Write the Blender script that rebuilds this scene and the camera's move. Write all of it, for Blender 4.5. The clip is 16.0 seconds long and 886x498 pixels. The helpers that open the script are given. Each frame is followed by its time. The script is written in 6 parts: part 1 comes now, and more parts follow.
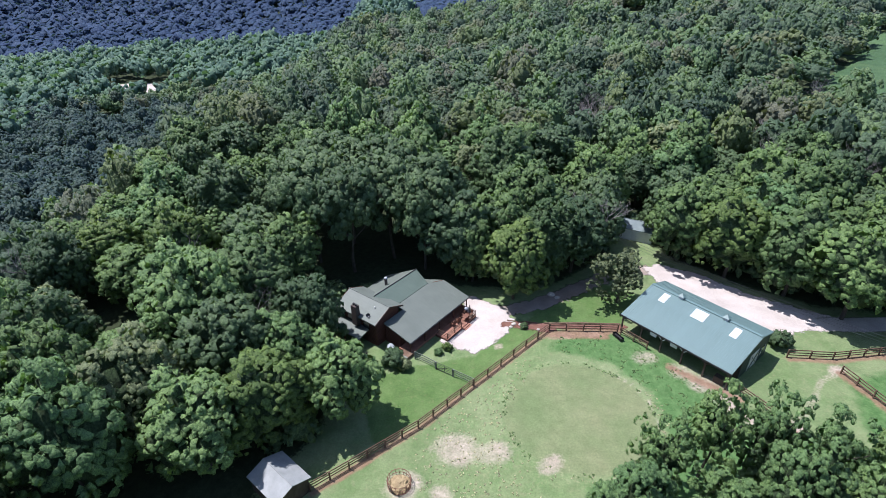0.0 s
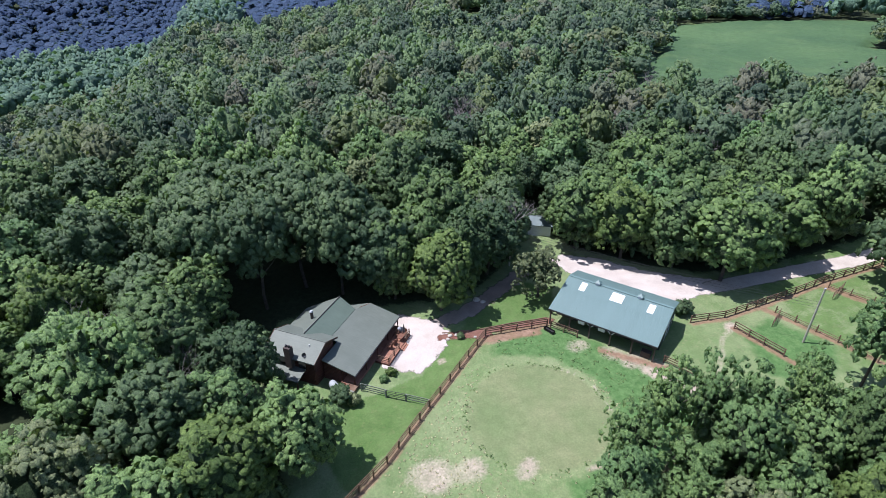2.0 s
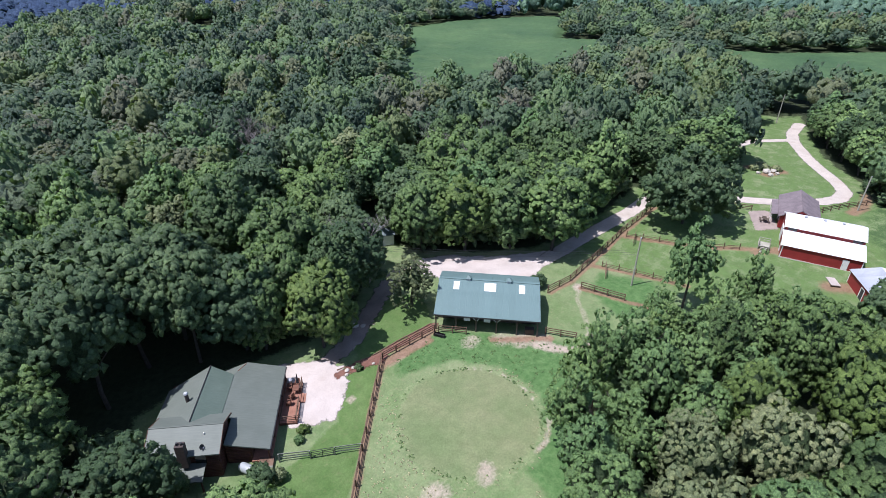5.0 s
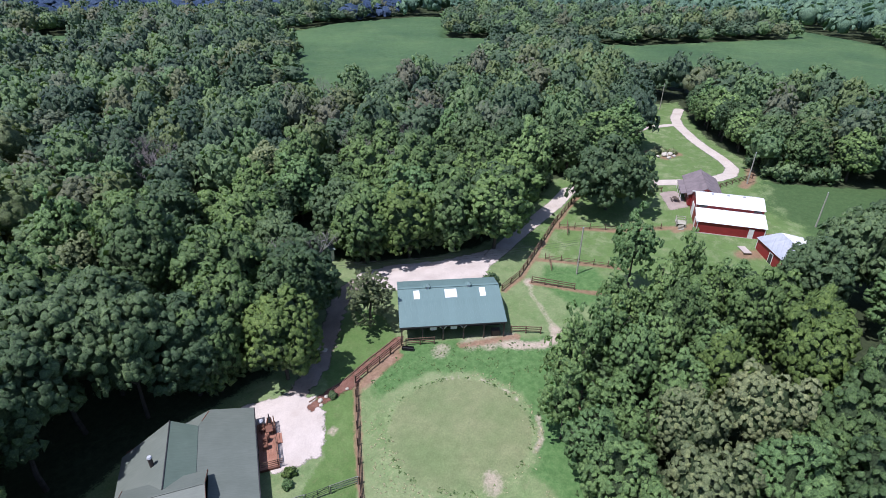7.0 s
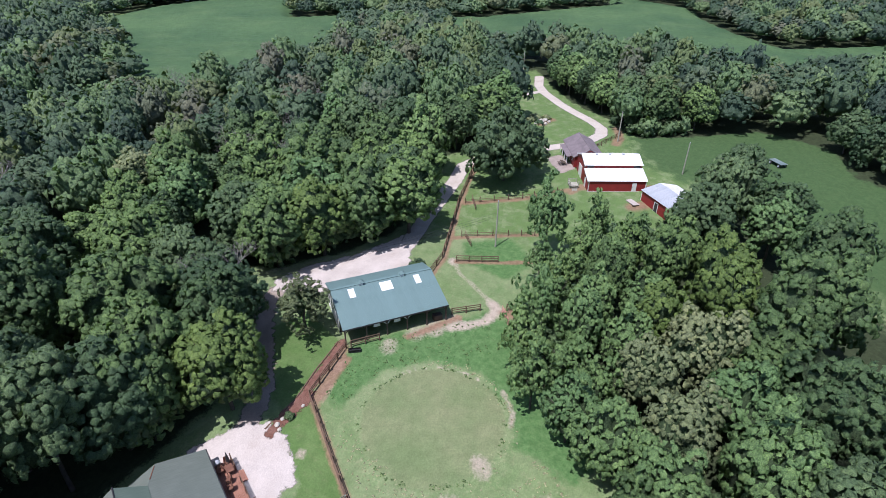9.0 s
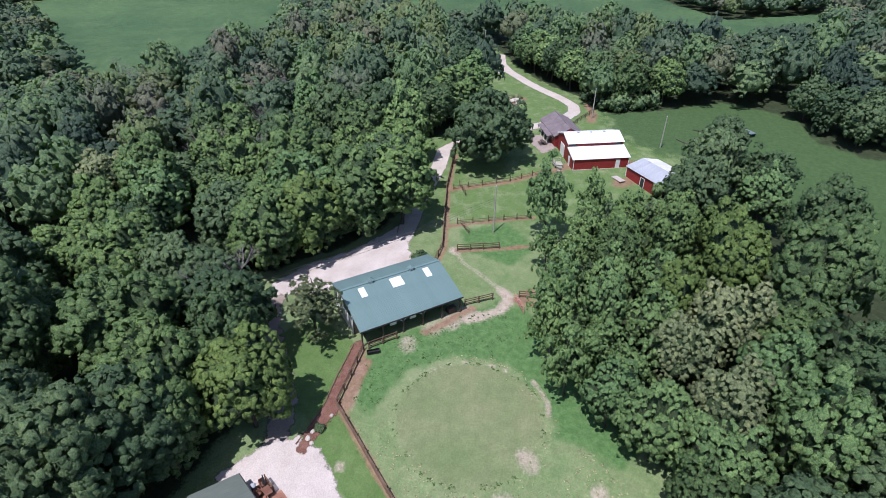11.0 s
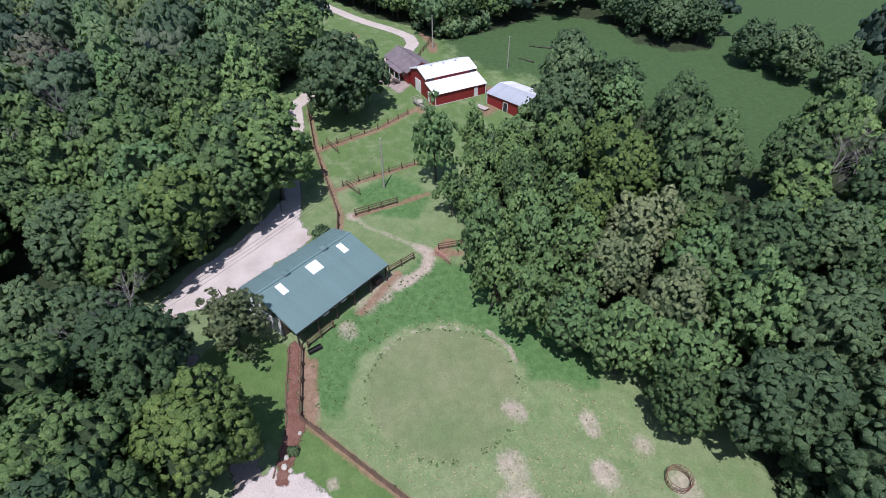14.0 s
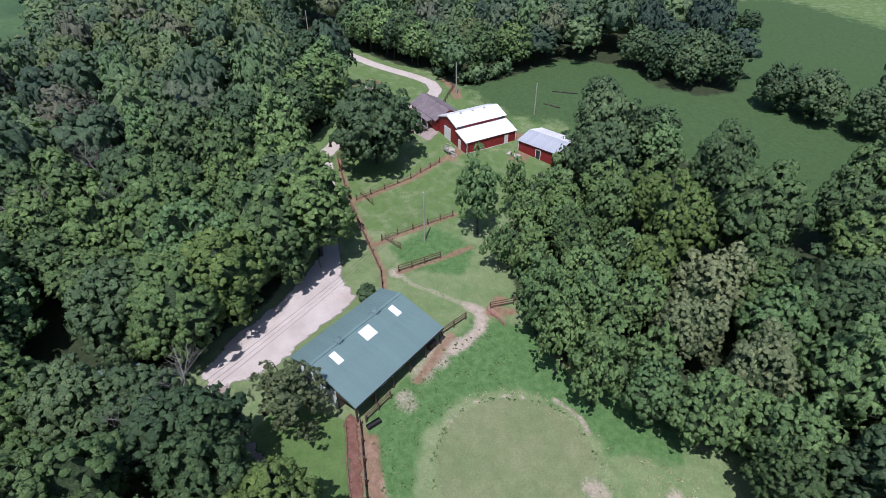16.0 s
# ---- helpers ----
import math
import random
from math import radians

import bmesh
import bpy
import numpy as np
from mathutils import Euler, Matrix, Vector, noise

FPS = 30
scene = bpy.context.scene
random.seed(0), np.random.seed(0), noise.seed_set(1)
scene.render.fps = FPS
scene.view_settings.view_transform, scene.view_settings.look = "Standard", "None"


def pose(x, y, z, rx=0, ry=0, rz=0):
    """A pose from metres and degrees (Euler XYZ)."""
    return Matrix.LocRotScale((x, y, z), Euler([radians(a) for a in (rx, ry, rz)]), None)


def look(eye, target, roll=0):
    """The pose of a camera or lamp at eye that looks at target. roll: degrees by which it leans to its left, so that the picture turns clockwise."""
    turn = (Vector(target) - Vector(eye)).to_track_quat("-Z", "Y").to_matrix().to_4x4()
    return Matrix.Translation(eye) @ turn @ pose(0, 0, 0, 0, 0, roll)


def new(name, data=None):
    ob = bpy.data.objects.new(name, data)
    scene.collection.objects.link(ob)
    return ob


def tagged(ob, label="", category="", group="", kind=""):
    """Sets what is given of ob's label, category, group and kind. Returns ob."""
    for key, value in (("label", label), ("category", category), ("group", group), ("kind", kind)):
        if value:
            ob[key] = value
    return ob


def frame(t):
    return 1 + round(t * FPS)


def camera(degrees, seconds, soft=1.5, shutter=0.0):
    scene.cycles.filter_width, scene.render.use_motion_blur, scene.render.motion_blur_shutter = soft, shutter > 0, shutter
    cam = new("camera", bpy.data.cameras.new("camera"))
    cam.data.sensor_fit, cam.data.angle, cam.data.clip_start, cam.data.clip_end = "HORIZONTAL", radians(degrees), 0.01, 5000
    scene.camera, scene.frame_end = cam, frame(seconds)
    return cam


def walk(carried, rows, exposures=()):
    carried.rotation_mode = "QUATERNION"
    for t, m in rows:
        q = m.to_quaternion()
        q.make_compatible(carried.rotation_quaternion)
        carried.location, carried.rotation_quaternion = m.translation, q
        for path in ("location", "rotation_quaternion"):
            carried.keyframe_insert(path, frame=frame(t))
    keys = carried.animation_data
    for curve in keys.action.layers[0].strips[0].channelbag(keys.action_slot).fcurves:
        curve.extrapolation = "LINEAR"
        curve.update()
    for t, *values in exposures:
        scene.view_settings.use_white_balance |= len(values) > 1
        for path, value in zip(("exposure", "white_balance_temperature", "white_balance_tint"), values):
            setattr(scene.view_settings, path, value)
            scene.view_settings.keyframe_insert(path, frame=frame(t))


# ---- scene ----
cam = camera(78.3, 16.0, soft=0.55)
METRES, EYE, TILT, LEAN, TURN = 78.0, 49.0, -30.0, 0.5, 0.0
ROWS = [
    (0.0, 0.0, 0.0, 0.0, -0.0, 0.0, -0.0),
    (0.5, -0.0281, 0.0061, 0.0088, -3.4, 0.01, 1.91),
    (1.0, -0.0588, 0.0136, 0.0172, -6.76, -0.08, 3.73),
    (1.5, -0.0875, 0.0223, 0.0263, -10.62, -0.35, 5.81),
    (2.0, -0.1166, 0.033, 0.0361, -14.86, -0.8, 8.03),
    (2.5, -0.1445, 0.0454, 0.0462, -19.52, -1.45, 10.4),
    (3.0, -0.1716, 0.06, 0.0567, -24.46, -2.36, 12.82),
    (3.5, -0.1978, 0.0774, 0.0678, -29.06, -3.38, 14.95),
    (4.0, -0.2231, 0.0972, 0.0797, -33.04, -4.37, 16.68),
    (6.5, -0.3133, 0.2156, 0.1467, -50.57, -10.15, 23.12),
    (7.0, -0.3235, 0.241, 0.1612, -53.69, -11.37, 24.06),
    (7.5, -0.3338, 0.2694, 0.177, -58.3, -13.24, 25.26),
    (8.0, -0.344, 0.2968, 0.1886, -61.33, -15.66, 26.03),
    (8.5, -0.3451, 0.3221, 0.2093, -66.05, -18.81, 27.07),
    (9.0, -0.3489, 0.3512, 0.2266, -71.48, -21.49, 27.93),
    (11.5, -0.3341, 0.48, 0.2986, -83.1, -31.34, 29.38),
    (12.0, -0.3249, 0.502, 0.3114, -90.03, -38.42, 29.75),
    (12.5, -0.3122, 0.5252, 0.3257, -98.2, -44.53, 29.6),
    (13.0, -0.2989, 0.5477, 0.3388, -102.3, -46.47, 29.35),
    (13.5, -0.282, 0.5683, 0.3516, -103.76, -46.13, 29.29),
    (14.0, -0.265, 0.5883, 0.3633, -104.36, -46.19, 29.3),
    (14.5, -0.246, 0.6065, 0.3757, -104.73, -46.3, 29.31),
    (15.0, -0.2241, 0.623, 0.3903, -105.04, -45.14, 29.34),
    (15.5, -0.2045, 0.6412, 0.4032, -105.24, -43.28, 29.36),
    (16.0, -0.1825, 0.6578, 0.4172, -105.48, -43.32, 29.36),
]
walk(cam, [(t, pose(0, 0, EYE, TILT, LEAN, TURN) @ pose(METRES * x, METRES * y, METRES * z, 90 + pitch, roll, yaw)) for t, x, y, z, yaw, pitch, roll in ROWS],
     exposures=[(0.0, 0.6, 5960, 18), (4.0, 0.51, 5960, 19), (7.0, 0.38, 5920, 20), (9.0, 0.34, 5920, 20), (12.0, 0.22, 5920, 20), (16.0, 0.11, 5920, 20)])

# ---- light: high summer sun, clear sky with haze ----
SUN_FROM = Vector((-3.65, 1.75, 9.3)).normalized()
world = bpy.data.worlds.new("sky")
scene.world = world
world.use_nodes = True
wn = world.node_tree
sky = wn.nodes.new("ShaderNodeTexSky")
sky.sky_type = "NISHITA"
sky.sun_disc = False
sky.sun_elevation = math.asin(SUN_FROM.z)
sky.sun_rotation = math.atan2(SUN_FROM.x, SUN_FROM.y)
wn.nodes["Background"].inputs["Strength"].default_value = 0.115
wn.links.new(sky.outputs["Color"], wn.nodes["Background"].inputs["Color"])
sun_data = bpy.data.lights.new("sun", "SUN")
sun_data.energy = 4.6
sun_data.angle = radians(0.5)
sun_data.color = (1.0, 0.96, 0.9)
sun = new("sun", sun_data)
sun.matrix_world = look(SUN_FROM * 200, (0, 0, 0))


# ---- materials ----
def rgb(c):
    return (c[0], c[1], c[2], 1.0)


class Nodes:
    """A small helper round one material's node tree."""

    def __init__(self, name, rough=0.8, metal=0.0, spec=0.4):
        self.m = bpy.data.materials.new(name)
        self.m.use_nodes = True
        self.t = self.m.node_tree
        self.b = self.t.nodes["Principled BSDF"]
        self.b.inputs["Roughness"].default_value = rough
        self.b.inputs["Metallic"].default_value = metal
        self.b.inputs["Specular IOR Level"].default_value = spec

    def node(self, kind, **kw):
        n = self.t.nodes.new(kind)
        for k, v in kw.items():
            n.inputs[k].default_value = v
        return n

    def link(self, a, b):
        self.t.links.new(a, b)

    def coords(self, kind="Object"):
        return self.t.nodes.new("ShaderNodeTexCoord").outputs[kind]

    def noise(self, scale, detail=4.0, vec=None, rough=0.55):
        n = self.node("ShaderNodeTexNoise", Scale=scale, Detail=detail, Roughness=rough)
        self.link(vec if vec is not None else self.coords(), n.inputs["Vector"])
        return n.outputs["Fac"]

    def ramp(self, fac, stops):
        n = self.t.nodes.new("ShaderNodeValToRGB")
        while len(n.color_ramp.elements) < len(stops):
            n.color_ramp.elements.new(0.5)
        for e, (p, c) in zip(n.color_ramp.elements, stops):
            e.position = p
            e.color = rgb(c) if isinstance(c, tuple) else (c, c, c, 1)
        self.link(fac, n.inputs["Fac"])
        return n.outputs["Color"]

    def mix(self, fac, a, b, blend="MIX"):
        n = self.t.nodes.new("ShaderNodeMix")
        n.data_type = "RGBA"
        n.blend_type = blend
        for sock, v in ((n.inputs[0], fac), (n.inputs[6], a), (n.inputs[7], b)):
            if isinstance(v, (int, float)):
                sock.default_value = v
            elif isinstance(v, tuple):
                sock.default_value = rgb(v)
            else:
                self.link(v, sock)
        return n.outputs[2]

    def math(self, op, a, b=0.0, clamp=False):
        n = self.t.nodes.new("ShaderNodeMath")
        n.operation = op
        n.use_clamp = clamp
        for sock, v in ((n.inputs[0], a), (n.inputs[1], b)):
            if isinstance(v, (int, float)):
                sock.default_value = v
            else:
                self.link(v, sock)
        return n.outputs[0]

    def attr(self, name):
        n = self.t.nodes.new("ShaderNodeAttribute")
        n.attribute_name = name
        return n.outputs["Fac"]

    def bump(self, height, strength=0.4, dist=0.05):
        n = self.node("ShaderNodeBump", Strength=strength, Distance=dist)
        self.link(height, n.inputs["Height"])
        self.link(n.outputs["Normal"], self.b.inputs["Normal"])

    def colour(self, c):
        if isinstance(c, tuple):
            self.b.inputs["Base Color"].default_value = rgb(c)
        else:
            self.link(c, self.b.inputs["Base Color"])


def plain(name, a, b, scale=3.0, rough=0.75, metal=0.0, bump=0.0, spec=0.4, fine=30.0):
    """Two tones at two scales with a little relief; every piece takes its own shade."""
    n = Nodes(name, rough, metal, spec)
    big = n.noise(scale, 3)
    small = n.noise(fine, 5)
    c = n.mix(n.ramp(big, [(0.3, 0.0), (0.7, 1.0)]), a, b)
    c = n.mix(0.35, c, n.ramp(small, [(0.3, 0.45), (0.7, 1.0)]), "MULTIPLY")
    info = n.t.nodes.new("ShaderNodeObjectInfo")
    c = n.mix(0.5, c, n.ramp(info.outputs["Random"], [(0.0, 0.78), (1.0, 1.0)]), "MULTIPLY")
    n.colour(c)
    if bump:
        n.bump(small, bump, 0.03)
    return n.m


def leaf(name, dark, mid, light, per_tree=0.5, tint_attr=False, grain=9.0, vary=1.0, spec=0.28, sorts=None):
    """Foliage: diffuse, a little glossy and letting light through; one shade a tree, a tuft and a spray."""
    n = Nodes(name, 0.48, 0.0, spec)
    geo = n.t.nodes.new("ShaderNodeNewGeometry")
    tree = n.attr("tint") if tint_attr else n.t.nodes.new("ShaderNodeObjectInfo").outputs["Random"]
    a = n.mix(tree, dark, light)
    a = n.mix(1 - per_tree, a, mid)
    if sorts:
        a = n.ramp(tree, sorts)
    if not tint_attr:
        a = n.mix(1.0, a, n.ramp(n.attr("clump"), [(0.0, (0.86, 0.88, 0.88)), (0.5, (1.0, 1.0, 1.0)), (1.0, (1.18, 1.14, 1.1))]), "MULTIPLY")
    isl = geo.outputs["Random Per Island"]
    lo, hi = 1 - 0.5 * vary, 1 + 0.75 * vary
    a = n.mix(1.0, a, n.ramp(isl, [(0.0, (lo, lo * 1.04, lo)), (0.5, (1.0, 1.0, 1.0)), (1.0, (hi, hi * 0.96, hi * 0.94))]), "MULTIPLY")
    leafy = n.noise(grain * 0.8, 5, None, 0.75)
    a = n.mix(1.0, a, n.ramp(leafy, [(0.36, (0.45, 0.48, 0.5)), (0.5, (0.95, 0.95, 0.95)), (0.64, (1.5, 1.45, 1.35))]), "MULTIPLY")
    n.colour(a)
    n.bump(leafy, min(1.0, 2.5 * vary), 1.1 / grain)
    tr = n.t.nodes.new("ShaderNodeBsdfTranslucent")
    n.link(n.mix(1.0, a, (1.0, 1.2, 0.55), "MULTIPLY"), tr.inputs["Color"])
    ms = n.t.nodes.new("ShaderNodeMixShader")
    ms.inputs[0].default_value = 0.22
    n.link(n.b.outputs[0], ms.inputs[1])
    n.link(tr.outputs[0], ms.inputs[2])
    n.link(ms.outputs[0], n.t.nodes["Material Output"].inputs["Surface"])
    return n.m


def inner_shade_leaf(name, a, b):
    """The inner leaves of a crown, with the shade between tufts put into a darker green."""
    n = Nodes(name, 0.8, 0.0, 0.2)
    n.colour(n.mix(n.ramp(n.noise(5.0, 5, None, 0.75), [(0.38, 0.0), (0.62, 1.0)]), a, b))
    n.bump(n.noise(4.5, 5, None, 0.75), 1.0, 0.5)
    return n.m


# Darker than the outer leaves, so gaps between tufts are shaded by colour.
INNER_SHADE = inner_shade_leaf("inner_shade_leaves", (0.035, 0.06, 0.029), (0.09, 0.142, 0.063))
LEAF_MIXED = leaf("leaf_mixed", (0.053, 0.098, 0.045), (0.082, 0.148, 0.057), (0.135, 0.219, 0.072), 1.0, vary=0.4)
LEAF_DARK = leaf("leaf_dark", (0.051, 0.095, 0.045), (0.077, 0.136, 0.062), (0.114, 0.177, 0.081), 1.0, vary=0.4)
LEAF_OLIVE = leaf("leaf_olive", (0.098, 0.162, 0.046), (0.112, 0.176, 0.050), (0.132, 0.196, 0.054), 0.5, vary=0.4)
LEAF_BRIGHT = leaf("leaf_bright", (0.109, 0.199, 0.082), (0.139, 0.239, 0.091), (0.185, 0.284, 0.102), 0.8, vary=0.4)
LEAF_THIN = leaf("leaf_thin", (0.084, 0.112, 0.058), (0.095, 0.125, 0.062), (0.108, 0.138, 0.066), 0.8, vary=0.5)
LEAF_BROWN = leaf("leaf_brown", (0.162, 0.208, 0.104), (0.192, 0.233, 0.119), (0.221, 0.254, 0.130), 0.6, vary=0.4)
LEAF_WOODS = leaf("leaf_woods", (0.086, 0.136, 0.106), (0.147, 0.215, 0.139), (0.236, 0.309, 0.177), 1.0, True, 3.4, 0.34, 0.25, [
    (0.0, (0.045, 0.079, 0.055)), (0.3, (0.075, 0.126, 0.069)), (0.5, (0.093, 0.145, 0.082)), (0.6, (0.131, 0.140, 0.100)), (0.68, (0.128, 0.170, 0.072)), (0.82, (0.106, 0.182, 0.082)), (1.0, (0.146, 0.215, 0.098))])
# Paler, bluer leaves: some distance haze is mixed into the green.
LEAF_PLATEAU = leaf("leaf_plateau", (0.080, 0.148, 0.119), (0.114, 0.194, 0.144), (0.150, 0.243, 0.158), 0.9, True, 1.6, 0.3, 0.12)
# Darker copy of the woods' leaves, with cloud shade painted into the green.
LEAF_VALLEY_SHADE = leaf("leaf_valley_shade", (0.042, 0.077, 0.083), (0.059, 0.102, 0.097), (0.090, 0.135, 0.113), 0.85, True, 1.6, 0.3, 0.12)
# Blue distance haze and cloud shade are put into this leaf colour.
LEAF_FAR_HAZE = leaf("leaf_far_haze", (0.039, 0.066, 0.130), (0.050, 0.079, 0.145), (0.059, 0.092, 0.151), 0.6, True, 0.8, 0.2, 0.03)
LEAF_UNDER = leaf("leaf_undergrowth", (0.065, 0.114, 0.058), (0.087, 0.151, 0.070), (0.133, 0.207, 0.088), 0.85, True, 7.0, 0.8)
LEAF_WEED = leaf("leaf_weed", (0.085, 0.16, 0.052), (0.125, 0.212, 0.072), (0.19, 0.262, 0.105), 0.7, True, 9.0, 0.7)
STRAW = leaf("straw_tufts", (0.34, 0.34, 0.2), (0.4, 0.39, 0.23), (0.46, 0.44, 0.27), 0.6, True, 9.0, 0.6)
BARK = plain("bark", (0.055, 0.047, 0.038), (0.1, 0.087, 0.072), 2.0, 0.95, bump=0.6, fine=14)
TWIG = plain("dead_wood", (0.2, 0.18, 0.17), (0.3, 0.28, 0.27), 2.0, 0.95)
RAIL = plain("weathered_brown_rail", (0.115, 0.068, 0.045), (0.2, 0.13, 0.09), 1.5, 0.9, bump=0.4)
RAIL_GREY = plain("weathered_grey_green_rail", (0.16, 0.18, 0.15), (0.26, 0.28, 0.23), 1.5, 0.9, bump=0.4)
LOG = plain("stained_log_wall", (0.075, 0.028, 0.018), (0.13, 0.05, 0.032), 1.2, 0.7, bump=0.4, fine=18)
DECK = plain("red_brown_deck_board", (0.26, 0.12, 0.08), (0.36, 0.18, 0.125), 1.0, 0.75)
WHITE = plain("white_paint", (0.72, 0.72, 0.7), (0.82, 0.82, 0.8), 1.0, 0.6)
RED = plain("red_painted_siding", (0.23, 0.022, 0.024), (0.29, 0.03, 0.03), 0.6, 0.55)
GREEN_WALL = plain("dark_green_siding", (0.035, 0.06, 0.055), (0.05, 0.08, 0.072), 0.6, 0.6)
STALL = plain("dark_stall_boards", (0.06, 0.045, 0.035), (0.11, 0.085, 0.065), 1.5, 0.9)
WHITE_ROOF = plain("white_metal_roof", (0.74, 0.75, 0.77), (0.84, 0.85, 0.86), 0.3, 0.4)
GREY_SHINGLE = plain("grey_purple_shingle", (0.15, 0.125, 0.135), (0.22, 0.185, 0.195), 0.8, 0.95, bump=0.5, fine=9)
PALE_ROOF = plain("pale_grey_metal_roof", (0.32, 0.36, 0.38), (0.43, 0.47, 0.49), 0.4, 0.45)
SHED_ROOF = plain("grey_blue_shed_roof", (0.15, 0.2, 0.205), (0.21, 0.26, 0.265), 0.5, 0.45)
TIN_OLD = plain("dull_grey_tin_roof", (0.24, 0.26, 0.26), (0.34, 0.36, 0.36), 0.8, 0.6)
TIN = plain("galvanised_tin", (0.42, 0.45, 0.5), (0.56, 0.59, 0.64), 0.5, 0.45, 0.2)
SKYLIGHT = plain("milky_skylight_panel", (0.78, 0.79, 0.76), (0.86, 0.86, 0.84), 0.6, 0.5)
CONCRETE = plain("pale_concrete", (0.42, 0.37, 0.34), (0.52, 0.46, 0.42), 0.7, 0.9, bump=0.2)
PATIO = plain("pinkish_patio_pavers", (0.27, 0.22, 0.195), (0.36, 0.3, 0.27), 0.8, 0.9, bump=0.2)
DARK_METAL = plain("dark_metal", (0.03, 0.03, 0.034), (0.05, 0.05, 0.055), 2.0, 0.5)
GLASS = plain("dark_window_glass", (0.02, 0.025, 0.03), (0.035, 0.04, 0.045), 1.0, 0.08, spec=0.7)
BRICK = plain("dark_flue_brick", (0.055, 0.045, 0.042), (0.09, 0.07, 0.065), 3.0, 0.9, bump=0.4)
POLE = plain("weathered_pole_wood", (0.3, 0.29, 0.24), (0.42, 0.41, 0.34), 1.0, 0.95)
HAY = plain("old_hay", (0.3, 0.22, 0.12), (0.45, 0.36, 0.2), 1.5, 1.0, bump=0.8, fine=12)
RUST = plain("rusty_steel_pipe", (0.16, 0.07, 0.05), (0.24, 0.12, 0.08), 4.0, 0.7)
PINK_GATE = plain("faded_red_gate_pipe", (0.45, 0.2, 0.17), (0.55, 0.28, 0.24), 3.0, 0.6)
ROCK = plain("pale_limestone", (0.42, 0.39, 0.34), (0.58, 0.55, 0.48), 1.2, 0.95, bump=0.6, fine=6)
BLACK_TUB = plain("black_plastic", (0.02, 0.02, 0.022), (0.035, 0.035, 0.04), 2.0, 0.45)
TERRACOTTA = plain("brown_furniture_wood", (0.14, 0.06, 0.04), (0.2, 0.095, 0.06), 2.0, 0.7)


def metal_roof(name, a, b, rough):
    """Painted sheet metal with faint streaks down the slope."""
    n = Nodes(name, rough, 0.0, 0.5)
    c = n.mix(n.ramp(n.noise(0.5, 4), [(0.3, 0.0), (0.7, 1.0)]), a, b)
    mp = n.node("ShaderNodeMapping")
    mp.inputs["Scale"].default_value = (5.0, 0.4, 1.0)
    n.link(n.coords(), mp.inputs["Vector"])
    st = n.noise(2.0, 4, mp.outputs["Vector"])
    c = n.mix(0.5, c, n.ramp(st, [(0.3, 0.72), (0.7, 1.05)]), "MULTIPLY")
    info = n.t.nodes.new("ShaderNodeObjectInfo")
    c = n.mix(0.6, c, n.ramp(info.outputs["Random"], [(0.0, 0.86), (1.0, 1.0)]), "MULTIPLY")
    n.colour(c)
    return n.m


TEAL = metal_roof("teal_green_sheet_roof", (0.13, 0.205, 0.2), (0.15, 0.23, 0.225), 0.38)
HOUSE_ROOF = metal_roof("grey_green_roof", (0.118, 0.142, 0.122), (0.138, 0.162, 0.142), 0.65)
HOUSE_ROOF_B = metal_roof("green_upper_roof", (0.09, 0.13, 0.105), (0.11, 0.152, 0.125), 0.65)


def gravel_material(name="limestone_gravel", low=(0.455, 0.405, 0.37), high=(0.575, 0.518, 0.48), ragged=2.2):
    n = Nodes(name, 0.95, 0, 0.2)
    c = n.mix(n.ramp(n.noise(0.35, 5), [(0.3, 0.0), (0.7, 1.0)]), low, high)
    c = n.mix(0.6, c, n.ramp(n.noise(7.0, 6), [(0.3, 0.55), (0.7, 1.0)]), "MULTIPLY")
    c = n.mix(n.ramp(n.noise(0.16, 6), [(0.52, 0.0), (0.7, 0.4)]), c, (0.3, 0.24, 0.19))
    n.colour(c)
    n.bump(n.noise(9.0, 6), 0.5, 0.04)
    edge = n.math("ADD", n.attr("edge"), n.math("MULTIPLY", n.math("SUBTRACT", n.noise(0.9, 6), 0.5), ragged))
    mask = n.ramp(edge, [(0.0, 0.0), (0.35, 1.0)])
    tp = n.t.nodes.new("ShaderNodeBsdfTransparent")
    ms = n.t.nodes.new("ShaderNodeMixShader")
    n.link(mask, ms.inputs[0])
    n.link(tp.outputs[0], ms.inputs[1])
    n.link(n.b.outputs[0], ms.inputs[2])
    n.link(ms.outputs[0], n.t.nodes["Material Output"].inputs["Surface"])
    return n.m


def mulch_material():
    n = Nodes("red_brown_mulch", 1.0, 0, 0.1)
    c = n.mix(n.ramp(n.noise(1.2, 5), [(0.3, 0.0), (0.7, 1.0)]), (0.16, 0.075, 0.055), (0.25, 0.14, 0.11))
    c = n.mix(0.7, c, n.ramp(n.noise(9.0, 6), [(0.3, 0.4), (0.7, 1.0)]), "MULTIPLY")
    n.colour(c)
    n.bump(n.noise(10.0, 6), 0.7, 0.06)
    edge = n.math("ADD", n.attr("edge"), n.math("MULTIPLY", n.math("SUBTRACT", n.noise(1.6, 6), 0.5), 1.4))
    tp = n.t.nodes.new("ShaderNodeBsdfTransparent")
    ms = n.t.nodes.new("ShaderNodeMixShader")
    n.link(n.ramp(edge, [(0.0, 0.0), (0.3, 1.0)]), ms.inputs[0])
    n.link(tp.outputs[0], ms.inputs[1])
    n.link(n.b.outputs[0], ms.inputs[2])
    n.link(ms.outputs[0], n.t.nodes["Material Output"].inputs["Surface"])
    return n.m


